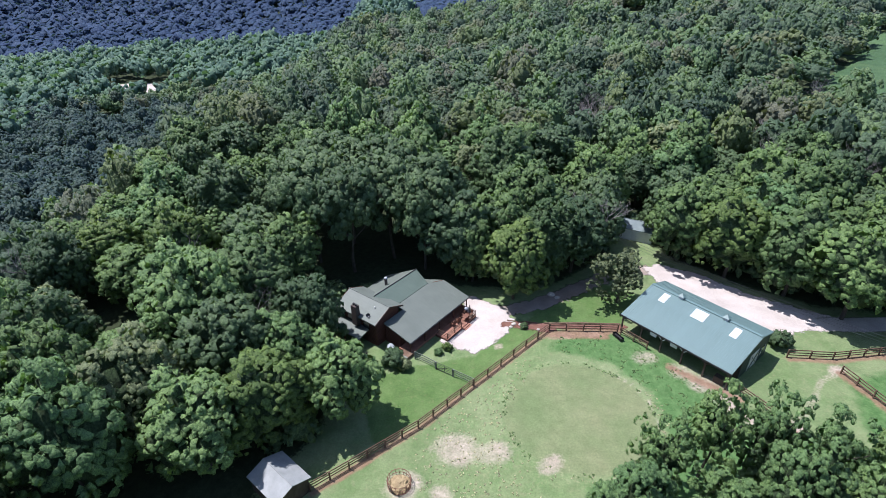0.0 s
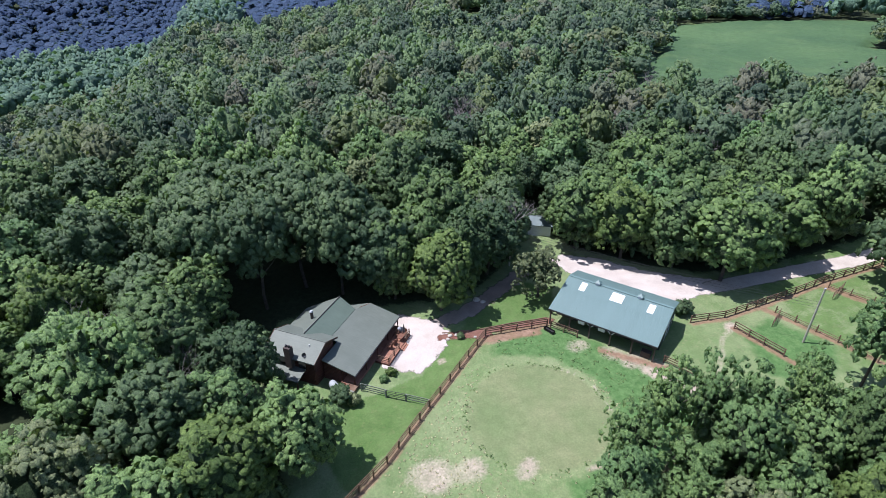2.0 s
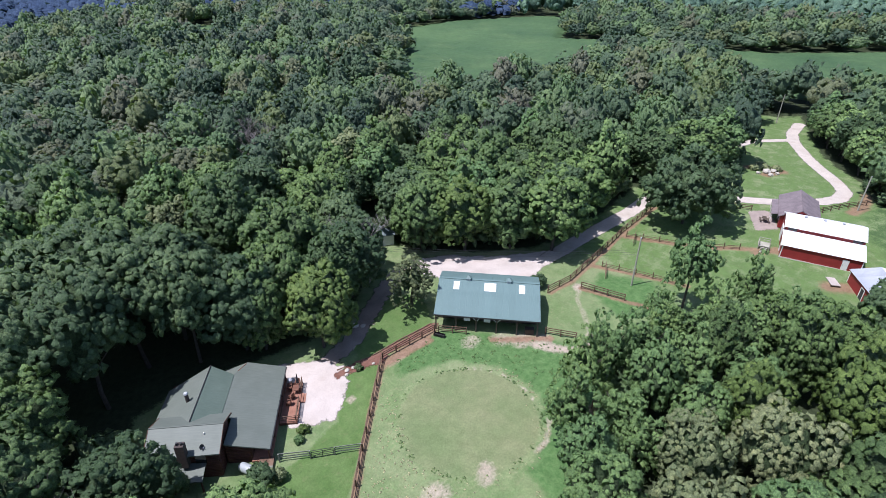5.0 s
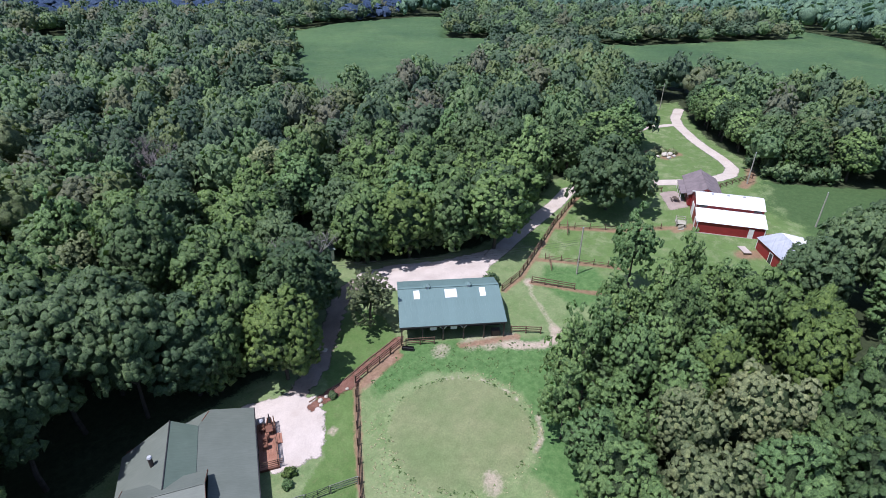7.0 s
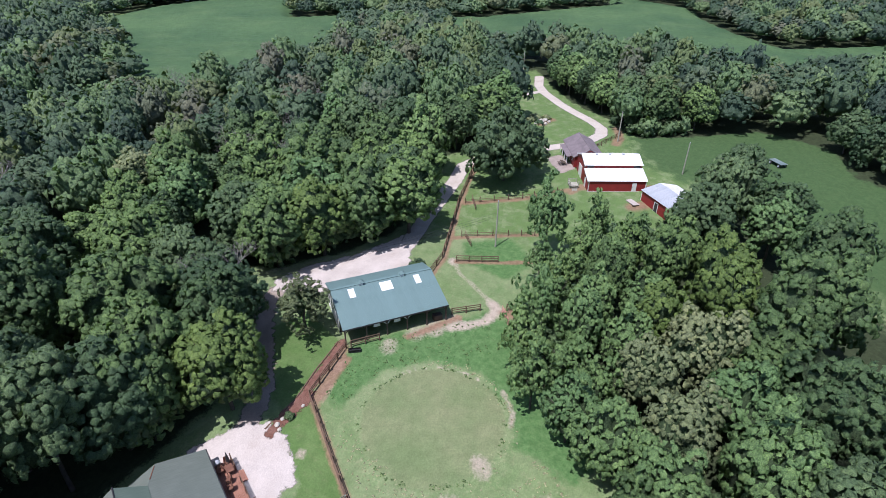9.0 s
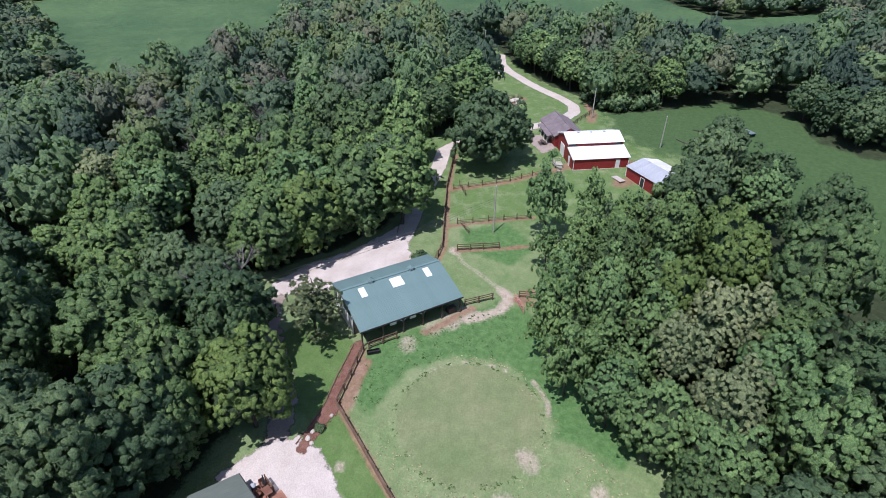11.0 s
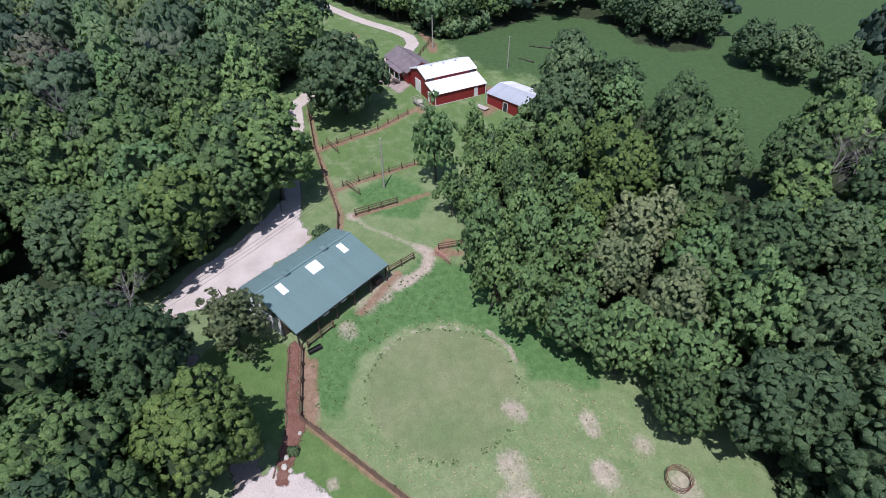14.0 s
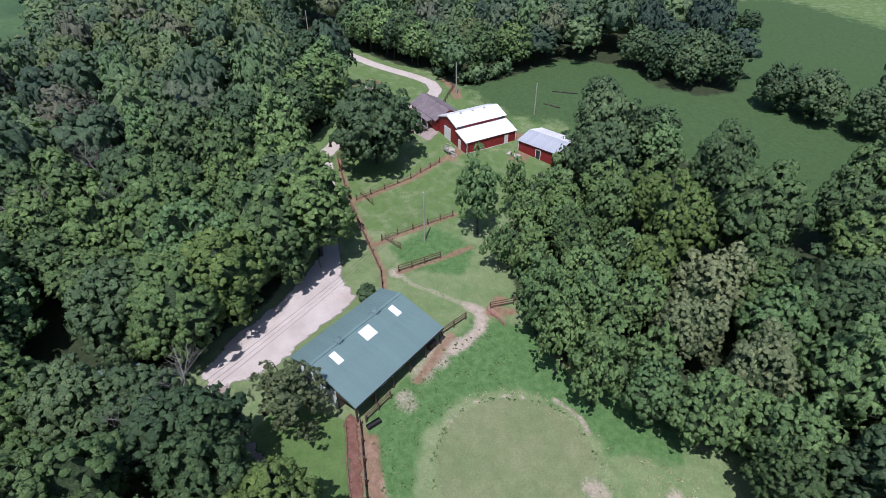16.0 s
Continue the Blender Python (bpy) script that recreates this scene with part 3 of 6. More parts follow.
def wall_profile(axis, at, thick, pts, bm=None):
    """An upright wall from an outline: axis 'x' gives a wall at x=at with (y, z) points, 'y' one at y=at with (x, z) points."""
    bm = bm or bmesh.new()
    rows = []
    for o in (0, thick):
        rows.append([bm.verts.new((at + o, p[0], p[1]) if axis == "x" else (p[0], at + o, p[1])) for p in pts])
    bm.faces.new(rows[0])
    bm.faces.new(rows[1])
    n = len(pts)
    for i in range(n):
        bm.faces.new((rows[0][i], rows[0][(i + 1) % n], rows[1][(i + 1) % n], rows[1][i]))
    bmesh.ops.recalc_face_normals(bm, faces=bm.faces)
    return bm


def tube(p, q, r, r2=None, sides=8, bm=None):
    """A round bar from p to q."""
    bm = bm or bmesh.new()
    p, q = Vector(p), Vector(q)
    r2 = r if r2 is None else r2
    d = (q - p).normalized()
    a = d.orthogonal().normalized()
    b = d.cross(a)
    rings = []
    for c, rr in ((p, r), (q, r2)):
        rings.append([bm.verts.new(c + rr * (math.cos(t) * a + math.sin(t) * b)) for t in (2 * math.pi * i / sides for i in range(sides))])
    for i in range(sides):
        bm.faces.new((rings[0][i], rings[0][(i + 1) % sides], rings[1][(i + 1) % sides], rings[1][i]))
    bm.faces.new(rings[0][::-1])
    bm.faces.new(rings[1])
    return bm


def axes(x, y, deg, z=0.0):
    return pose(x, y, z, 0, 0, deg)


def ribbed(length, width, rib=0.3):
    """A roofing sheet lying along +y from 0 to length, with raised ribs."""
    bm = box(bmesh.new(), 0.002, width - 0.002, 0, length, -0.02, 0)
    k = int(round(width / rib))
    for i in range(k):
        c = (i + 0.5) * width / k
        box(bm, c - 0.028, c + 0.028, 0, length, 0.001, 0.028)
    me = bpy.data.meshes.new("roof_panel")
    bm.to_mesh(me)
    bm.free()
    return me


def roof_panels(parent, mat, x0, x1, y0, z0, y1, z1, width=0.92, label="", skip=()):
    """Sheets side by side from (y0, z0) up to (y1, z1); skip names the runs of x that stay free."""
    n = int(round((x1 - x0) / width))
    w = (x1 - x0) / n
    length = math.hypot(y1 - y0, z1 - z0)
    me = ribbed(length, w)
    me.materials.append(mat)
    ang = math.degrees(math.atan2(z1 - z0, abs(y1 - y0)))
    for i in range(n):
        x = x0 + i * w
        m = pose(x, y0, z0, ang) if y1 > y0 else pose(x + w, y0, z0, ang, 0, 180)
        shared("roof_panel", me, parent, m, label)


# ---- horse barn ----
def horse_barn():
    L, run_f, run_b, ze, zr, zb = 15.6, 7.1, 3.6, 2.9, 4.95, 3.95
    barn = thing("horse_barn", axes(24.5, 61.3, -51.0), "long open-fronted horse barn with teal green metal roof", "barn")
    roof_panels(barn, TEAL, 0, L, 0, ze, run_f, zr)
    roof_panels(barn, TEAL, 0, L, run_f + run_b, zb, run_f, zr)
    part("ridge_cap", slab([(0, run_f - 0.2, zr + 0.0), (L, run_f - 0.2, zr + 0.0), (L, run_f + 0.2, zr + 0.0), (0, run_f + 0.2, zr + 0.0)], -0.05), TEAL, barn)
    sl = (zr - ze) / run_f
    for x, w in ((2.35, 0.9), (7.1, 1.82), (12.45, 0.9)):
        y0, y1 = 4.9, 6.5
        part("skylight", slab([(x, y0, ze + sl * y0 + 0.06), (x + w, y0, ze + sl * y0 + 0.06), (x + w, y1, ze + sl * y1 + 0.06), (x, y1, ze + sl * y1 + 0.06)], 0.05), SKYLIGHT, barn, "milky translucent skylight sheet")
    for x in (4.55, 10.9):
        v = part("roof_vent", bx(x - 0.3, x + 0.3, run_f - 0.3, run_f + 0.3, zr - 0.1, zr + 0.32), WHITE, barn, "square white ridge ventilator")
        bm = bmesh.new()
        base = [bm.verts.new(p) for p in ((x - 0.45, run_f - 0.45, zr + 0.32), (x + 0.45, run_f - 0.45, zr + 0.32), (x + 0.45, run_f + 0.45, zr + 0.32), (x - 0.45, run_f + 0.45, zr + 0.32))]
        top = bm.verts.new((x, run_f, zr + 0.72))
        bm.faces.new(base[::-1])
        for i in range(4):
            bm.faces.new((base[i], base[(i + 1) % 4], top))
        part("cap", bm, TEAL, v)
    # frame of the open front: posts with knee braces and a header
    part("header_beam", bx(0.1, L - 0.1, 0.25, 0.4, ze - 0.32, ze - 0.03), STALL, barn)
    for i in range(6):
        x = 0.25 + i * (L - 0.5) / 5
        part("post", bx(x - 0.09, x + 0.09, 0.24, 0.42, 0, ze - 0.3), STALL, barn)
        for s in (-1, 1):
            if 0 < x + s * 0.7 < L:
                part("knee_brace", tube((x, 0.33, ze - 0.95), (x + s * 0.65, 0.33, ze - 0.3), 0.06, sides=6), WHITE if i in (2, 3) else STALL, barn)
    # back, ends and the stall front
    wy = 3.2
    part("stall_wall", bx(0.15, L - 0.15, wy, wy + 0.12, 0, ze + sl * wy - 0.06), STALL, barn, "dark board stall front")
    for i in range(5):
        x = 1.0 + i * 3.0
        d = part("stall_door", bx(x, x + 1.2, wy - 0.06, wy - 0.01, 0.05, 2.1), STALL, barn)
        part("door_panel", bx(x + 0.1, x + 1.1, wy - 0.09, wy - 0.063, 1.1, 2.0), WHITE, d, "white upper door panel")
    for x in (4.4, 7.4):
        part("hanging_sign", bx(x, x + 0.95, 0.5, 0.54, 1.75, 2.45), WHITE, barn, "white board under the eave")
    part("rear_wall", bx(0.15, L - 0.15, run_f + run_b - 0.3, run_f + run_b - 0.16, 0, zb + 0.04), GREEN_WALL, barn)
    prof = [(wy, 0), (run_f + run_b - 0.2, 0), (run_f + run_b - 0.2, zb + 0.02), (run_f, zr - 0.1), (wy, ze + sl * wy - 0.1)]
    part("end_wall", wall_profile("x", L - 0.32, 0.14, prof), GREEN_WALL, barn, "dark green sided gable end")
    part("end_wall", wall_profile("x", 0.16, 0.14, prof), GREEN_WALL, barn, "dark green gable end with white panels")
    for y0, y1, za, zb_ in ((3.3, 4.1, 0.1, 3.0), (6.8, 7.25, 0.1, 3.6), (8.5, 9.0, 0.1, 3.6), (3.3, 10.2, 0.0, 0.55)):
        part("white_panel", bx(0.1, 0.155, y0, y1, za, zb_), WHITE, barn)
    front = [(0.5, ze - 0.5), (wy, ze - 0.5), (wy, ze + sl * wy - 0.1), (0.5, ze + sl * 0.5 - 0.1)]
    part("end_gable", wall_profile("x", L - 0.32, 0.12, front), GREEN_WALL, barn)
    part("end_gable", wall_profile("x", 0.16, 0.12, front), STALL, barn)
    for x, s in ((L - 0.17, 1), (0.15, -1)):
        d = part("end_door", bx(x, x + s * 0.05, 5.6, 8.0, 0.1, 2.5) if s > 0 else bx(x - 0.05, x, 4.2, 6.6, 0.1, 2.4), WHITE, barn, "white boarded sliding door")
        if s > 0:
            for k in (1, -1):
                part("cross_board", tube((x + 0.07, 6.8 - k * 1.1, 0.25), (x + 0.07, 6.8 + k * 1.1, 2.4), 0.06, sides=4), GREEN_WALL, d)
    for y in (7.4, 9.2):
        w = part("window", bx(0.09, 0.15, y, y + 0.9, 1.2, 2.1), GLASS, barn)
        for k in (0, 1):
            part("window_frame", bx(0.06, 0.088, y - 0.08 + k * 0.92, y + k * 0.98, 1.12, 2.18), WHITE, w)
    w = part("window", bx(L - 0.17, L - 0.11, 8.6, 9.7, 1.3, 2.2), GLASS, barn)
    part("window_frame", bx(L - 0.108, L - 0.07, 8.5, 8.62, 1.2, 2.3), WHITE, w)
    part("window_frame", bx(L - 0.108, L - 0.07, 9.68, 9.8, 1.2, 2.3), WHITE, w)
    for y0, z0, y1, z1 in ((0.0, ze, run_f, zr), (run_f, zr, run_f + run_b, zb)):
        for x in (-0.06, L):
            part("rake_trim", slab([(x, y0, z0 - 0.03), (x + 0.06, y0, z0 - 0.03), (x + 0.06, y1, z1 - 0.03), (x, y1, z1 - 0.03)], 0.16), TEAL, barn)
    part("fascia", bx(-0.06, L + 0.06, -0.06, -0.005, ze - 0.2, ze - 0.02), DARK_METAL, barn)
    part("kennel_crate", bx(13.6, 14.9, 0.55, 1.4, 0.0, 0.9), STALL, barn)


# ---- log house ----
def log_house():
    g = -0.95
    house = thing("log_house", axes(-4.8, 57.0, 52.3), "red-brown log house with grey-green gabled roofs", "house")

    def roof(name, pts, mat=HOUSE_ROOF, label=""):
        return part(name, slab(pts, 0.16), mat, house, label)

    ze, zr = 1.35, 2.55
    roof("main_roof", [(0.1, 0.1, ze), (13.75, 0.1, ze), (13.75, 4.9, zr), (11.15, 6.05, 2.84), (4.0, 6.05, 2.84), (4.0, 4.9, zr), (0.1, 4.9, zr)], label="broad low-pitched front roof")
    roof("main_roof_rear", [(11.15, 6.05, 2.82), (13.75, 4.9, zr - 0.02), (12.8, 8.7, 1.75), (11.0, 8.7, 1.9)])
    flash = part("ridge_cap", tube((13.5, 5.0, zr + 0.0), (11.9, 5.7, zr + 0.2), 0.06), TERRACOTTA, house, "rusty bare ridge strip")
    # tall upper storey with a steep gable facing the yard
    P, Q, R = (11.7, 8.75, 4.1), (2.3, 8.75, 4.2), (11.15, 6.0, 2.88)
    roof("upper_roof_front", [P, Q, (4.0, 6.0, 2.88), R], HOUSE_ROOF_B, "greener steep upper roof slope")
    roof("upper_roof_rear", [P, (10.5, 14.0, 1.5), (4.2, 14.0, 1.5), Q])
    part("upper_ridge", tube((11.75, 8.75, 4.12), (2.3, 8.75, 4.22), 0.07), DARK_METAL, house)
    part("upper_gable", wall_profile("x", 10.9, 0.15, [(6.3, 1.9), (8.75, 3.95), (13.6, 1.6), (13.6, g), (6.3, g)]), LOG, house)
    # cross wing
    roof("wing_roof_west", [(-1.65, 4.75, 3.2), (1.35, 4.75, 4.55), (1.35, 12.7, 4.55), (-1.65, 12.7, 3.2)])
    roof("wing_roof_east", [(1.35, 4.75, 4.55), (4.05, 4.75, 3.4), (4.05, 12.7, 3.4), (1.35, 12.7, 4.55)])
    part("wing_ridge", tube((1.35, 4.75, 4.58), (1.35, 12.7, 4.58), 0.06), HOUSE_ROOF, house)
    for y in (4.75, 12.66):
        part("rake_board", wall_profile("y", y, 0.05, [(-1.7, 2.95), (-1.7, 3.22), (1.35, 4.6), (4.1, 3.42), (4.1, 3.18), (1.35, 4.35)]), LOG, house)
    # walls of logs: rounded courses
    def log_wall(name, x0, y0, x1, y1, z0, z1):
        bm = bmesh.new()
        k = max(2, int((z1 - z0) / 0.24))
        dz = (z1 - z0) / k
        for i in range(k):
            tube((x0, y0, z0 + (i + 0.5) * dz), (x1, y1, z0 + (i + 0.5) * dz), dz * 0.56, sides=6, bm=bm)
        return part(name, bm, LOG, house)

    log_wall("front_wall", 0.6, 2.4, 13.0, 2.4, g, ze + 0.35)
    log_wall("end_wall", 13.0, 2.4, 13.0, 8.5, g, 1.75)
    log_wall("end_wall", 0.6, 2.4, 0.6, 5.0, g, 1.9)
    log_wall("wing_front_wall", -1.0, 5.3, 3.5, 5.3, g, 3.3)
    log_wall("wing_side_wall", -1.0, 5.3, -1.0, 12.2, g, 3.2)
    log_wall("wing_rear_wall", -1.0, 12.2, 3.5, 12.2, g, 3.2)
    log_wall("rear_wall", 3.5, 13.5, 10.6, 13.5, g, 1.5)
    part("wing_gable", wall_profile("y", 5.2, 0.12, [(-1.0, 3.2), (3.7, 3.3), (1.35, 4.35)]), LOG, house)
    for x in (2.0, 5.2, 10.2):
        w = part("window", bx(x, x + 1.1, 2.2, 2.24, 0.0, 1.1), GLASS, house)
        part("window_frame", bx(x - 0.08, x + 1.18, 2.225, 2.26, -0.08, 1.18), LOG, w)
    d = part("door", bx(7.6, 8.6, 2.16, 2.24, g + 0.35, 1.15), TERRACOTTA, house)
    part("handle", bx(8.45, 8.5, 2.12, 2.16, 0.1, 0.2), DARK_METAL, d)
    for y in (6.5, 9.6):
        part("window", bx(-1.18, -1.14, y, y + 1.1, 1.4, 2.5), GLASS, house)
    # low side roof and deck below the wing
    roof("side_roof", [(-3.2, 6.6, 1.0), (-1.1, 6.6, 1.5), (-1.1, 12.9, 1.5), (-3.2, 12.9, 1.0)])
    for y in (6.8, 9.7, 12.6):
        part("side_post", bx(-3.1, -2.95, y - 0.07, y + 0.07, g - 0.3, 0.85), LOG, house)
    # porch posts and floor
    part("porch_floor", bx(0.2, 13.6, 0.2, 2.35, g + 0.1, g + 0.42), DECK, house)
    for x in (0.35, 3.5, 6.8, 10.1, 13.45):
        part("porch_post", tube((x, 0.35, g + 0.42), (x, 0.35, ze - 0.12), 0.09), LOG, house)
    part("gutter", tube((0.1, 0.05, ze - 0.1), (13.75, 0.05, ze - 0.1), 0.07), DARK_METAL, house)
    # flues and dish
    c = part("chimney", bx(-1.95, -1.2, 8.1, 9.0, 1.8, 4.95), BRICK, house, "dark square chimney stack")
    for y in (8.32, 8.78):
        part("flue_pot", tube((-1.57, y, 4.95), (-1.57, y, 5.25), 0.16, 0.13), DARK_METAL, c)
    s = part("stove_pipe", tube((6.4, 10.2, 3.2), (6.4, 10.2, 4.55), 0.22, 0.22, 12), BRICK, house, "round dark stove flue")
    part("rain_cap", tube((6.4, 10.2, 4.58), (6.4, 10.2, 4.76), 0.27, 0.2, 12), TIN, s)
    bm = bmesh.new()
    bmesh.ops.create_uvsphere(bm, u_segments=14, v_segments=8, radius=0.42)
    bmesh.ops.delete(bm, geom=[v for v in bm.verts if v.co.z > -0.18], context="VERTS")
    bmesh.ops.solidify(bm, geom=bm.faces[:], thickness=0.02)
    dish = part("satellite_dish", bm, DARK_METAL, house, "", pose(-1.2, 6.4, 3.95, 60, 0, -30))
    part("mast", tube((-1.0, 6.5, 3.35), (-1.15, 6.42, 3.75), 0.03), TIN, house)
    part("roof_vent", tube((0.4, 6.7, 3.95), (0.4, 6.7, 4.35), 0.07), WHITE, house)
    # steps at the south corner
    for i in range(4):
        part("step", bx(-1.0 - i * 0.3, -0.7 - i * 0.3, -0.1, 1.3, g + 0.05, g + 0.5 - i * 0.12), RAIL_GREY, house)
    part("step_landing", bx(-0.7, 0.6, -0.1, 1.5, g + 0.05, g + 0.5), RAIL, house)


def deck_and_furniture():
    """The open front deck with rails, and the things on it."""
    g = -0.95
    base = axes(-4.8, 57.0, 52.3)
    deck = thing("deck", base, "red-brown wooden deck with plank railing", "deck")
    zf = g + 0.4
    for i in range(15):
        y = 0.08 - (i + 1) * 0.142
        part("board", bx(5.6, 12.6, y, y + 0.134, zf - 0.04, zf), DECK, deck)
    part("skirt", bx(5.6, 12.6, -2.06, -2.0, g - 0.2, zf - 0.045), LOG, deck)
    part("skirt", bx(5.54, 5.6, -2.06, 0.1, g - 0.2, zf - 0.045), LOG, deck)
    for x in (5.7, 7.4, 9.0, 10.8, 12.5):
        part("rail_post", bx(x - 0.06, x + 0.06, -2.0, -1.88, zf, zf + 1.0), LOG, deck)
    for z in (0.35, 0.65, 0.95):
        part("rail", bx(5.64, 9.06, -1.98, -1.92, zf + z, zf + z + 0.07), RAIL, deck)
        part("rail", bx(10.74, 12.56, -1.98, -1.92, zf + z, zf + z + 0.07), RAIL, deck)
        part("rail", bx(5.64, 5.7, -2.5, -0.1, zf + z, zf + z + 0.07), RAIL, deck)
    for i in range(3):
        part("deck_step", bx(9.1, 10.7, -2.35 - i * 0.3, -2.06 - i * 0.3, g - 0.1, zf - 0.12 - i * 0.12), DECK, deck)

    def chair(x, y, turn):
        c = thing("deck_chair", base @ pose(x, y, zf, 0, 0, turn), "brown wooden slat chair on the deck", "chair", "deck chairs")
        part("seat", bx(-0.3, 0.3, -0.28, 0.28, 0.36, 0.42), TERRACOTTA, c)
        part("backrest", wall_profile("y", 0.26, 0.05, [(-0.3, 0.42), (0.3, 0.42), (0.26, 1.0), (-0.26, 1.0)]), TERRACOTTA, c)
        for sx in (-0.26, 0.26):
            for sy in (-0.24, 0.26):
                part("leg", bx(sx - 0.03, sx + 0.03, sy - 0.03, sy + 0.03, 0, 0.36), TERRACOTTA, c)
            part("armrest", bx(sx - 0.05, sx + 0.05, -0.28, 0.28, 0.6, 0.64), TERRACOTTA, c)

    chair(11.3, -0.5, 200)
    chair(9.7, -0.9, 150)
    chair(12.1, -1.4, 260)
    chair(8.6, -0.7, 180)
    t = thing("deck_table", base @ pose(10.9, -1.35, zf), "small brown wooden table on the deck", "table")
    part("tabletop", bx(-0.55, 0.55, -0.4, 0.4, 0.66, 0.71), TERRACOTTA, t)
    for sx in (-0.48, 0.48):
        for sy in (-0.33, 0.33):
            part("leg", bx(sx - 0.035, sx + 0.035, sy - 0.035, sy + 0.035, 0, 0.66), TERRACOTTA, t)
    gr = thing("grill", base @ pose(12.2, -0.5, zf), "black barbecue grill with pale lid", "grill")
    bm = tube((0, 0, 0.75), (0, 0, 0.95), 0.24, 0.32, 14)
    tube((0, 0, 0.95), (0, 0, 1.12), 0.32, 0.16, 14, bm)
    part("bowl", bm, TIN, gr)
    for k in range(3):
        a = k * 2.1
        part("leg", tube((0.28 * math.cos(a), 0.28 * math.sin(a), 0), (0.16 * math.cos(a), 0.16 * math.sin(a), 0.78), 0.025), DARK_METAL, gr)
    um = thing("folded_umbrella", base @ pose(11.7, -1.5, zf), "closed dark patio umbrella on a pole", "umbrella")
    part("pole", tube((0, 0, 0), (0, 0, 2.3), 0.03), DARK_METAL, um)
    part("canopy", tube((0, 0, 0.9), (0, 0, 2.25), 0.2, 0.05, 10), DARK_METAL, um)
    part("base", tube((0, 0, 0), (0, 0, 0.1), 0.28), CONCRETE, um)
    # round-topped pale tank by the south steps
    tank = thing("water_tank", base @ pose(-1.0, 2.6, -0.98, 0, 0, 60), "pale grey rounded tank beside the log house", "tank")
    bm = bmesh.new()
    bmesh.ops.create_uvsphere(bm, u_segments=18, v_segments=10, radius=0.55)
    for v in bm.verts:
        v.co.x += 0.55 * (1 if v.co.x > 0.01 else -1 if v.co.x < -0.01 else 0)
        v.co.z += 0.72
    for f in bm.faces:
        f.smooth = True
    part("body", bm, PALE_ROOF, tank)
    for x in (-0.6, 0.6):
        part("foot", bx(x - 0.1, x + 0.1, -0.3, 0.3, -0.1, 0.3), CONCRETE, tank)


# ---- red barns and sheds ----
def red_barn():
    g = hz(88, 27) - 0.1
    L = 12.5
    b = thing("red_barn", axes(84.6, 32.2, -73.1, g), "red metal barn with white raised-centre roof", "barn")
    ze, z1, z2, zr = 2.5, 3.75, 4.45, 5.75
    roof_panels(b, WHITE_ROOF, -0.2, L + 0.2, -0.25, ze, 4.1, z1)
    roof_panels(b, WHITE_ROOF, -0.2, L + 0.2, 3.8, z2, 7.6, zr)
    roof_panels(b, WHITE_ROOF, -0.2, L + 0.2, 11.4, z2, 7.6, zr)
    part("front_wall", bx(0, L, 0, 0.15, 0, ze + 0.02), RED, b)
    part("clerestory", bx(0, L, 4.1, 4.25, z1 - 0.2, z2 + 0.05), RED, b)
    for x in (0.4, L - 1.9):
        part("clerestory_window", bx(x, x + 1.5, 4.04, 4.095, z1 + 0.12, z2 - 0.08), GLASS, b, "grey window strip under the upper eave")
    prof = [(0.0, 0), (11.2, 0), (11.2, z2), (7.6, zr - 0.05), (4.1, z2), (4.1, z1), (0.0, ze)]
    part("end_wall", wall_profile("x", 0, 0.15, prof), RED, b)
    part("end_wall", wall_profile("x", L - 0.15, 0.15, prof), RED, b)
    part("rear_wall", bx(0, L, 11.1, 11.25, 0, z2), RED, b)
    part("sliding_door", bx(-0.1, -0.005, 6.4, 8.9, 0.05, 3.1), WHITE, b, "white sliding end door")
    part("door", bx(-0.08, -0.005, 2.3, 3.2, 0.05, 2.1), WHITE, b)
    d = part("door", bx(9.5, 10.45, -0.07, -0.005, 0.05, 2.05), WHITE, b, "white side door")
    part("handle", bx(9.6, 9.66, -0.11, -0.071, 1.0, 1.12), DARK_METAL, d)
    for y0, za, y1, zb in ((3.7, z2, 7.6, zr), (7.6, zr, 11.4, z2), (-0.3, ze, 4.1, z1)):
        part("rake_trim", slab([(-0.26, y0, za + 0.0), (-0.2, y0, za + 0.0), (-0.2, y1, zb + 0.0), (-0.26, y1, zb + 0.0)], 0.25), WHITE, b)
    for x in (0.0, L - 0.16):
        part("corner_trim", bx(x, x + 0.16, -0.03, -0.005, 0, ze - 0.03), WHITE, b)
    part("footing", bx(-0.1, L + 0.1, -0.12, 0.1, -0.6, 0.12), CONCRETE, b)
    for x in (3.0, 6.0, 9.0):
        part("ridge_vent", bx(x - 0.25, x + 0.25, 7.1, 7.45, zr - 0.16, zr + 0.06), TIN, b)
    # timber landing at the west door
    st = thing("wooden_stair", axes(84.2, 34.2, -73.1, hz(84, 34)), "weathered grey timber steps and landing", "stairs")
    part("landing", bx(-1.6, 0.4, 1.2, 3.2, 0.75, 0.85), POLE, st)
    for x in (-1.5, 0.3):
        for y in (1.3, 3.1):
            part("post", bx(x - 0.06, x + 0.06, y - 0.06, y + 0.06, -0.2, 1.75), POLE, st)
    for k in range(4):
        part("step", bx(-1.2, 0.0, 0.95 - k * 0.28, 1.2 - k * 0.28, 0.55 - k * 0.18, 0.6 - k * 0.18), POLE, st)
    for z in (1.25, 1.65):
        part("rail", bx(-1.6, -1.5, 1.2, 3.2, z, z + 0.08), POLE, st)
        part("rail", bx(-1.6, 0.4, 3.12, 3.2, z, z + 0.08), POLE, st)


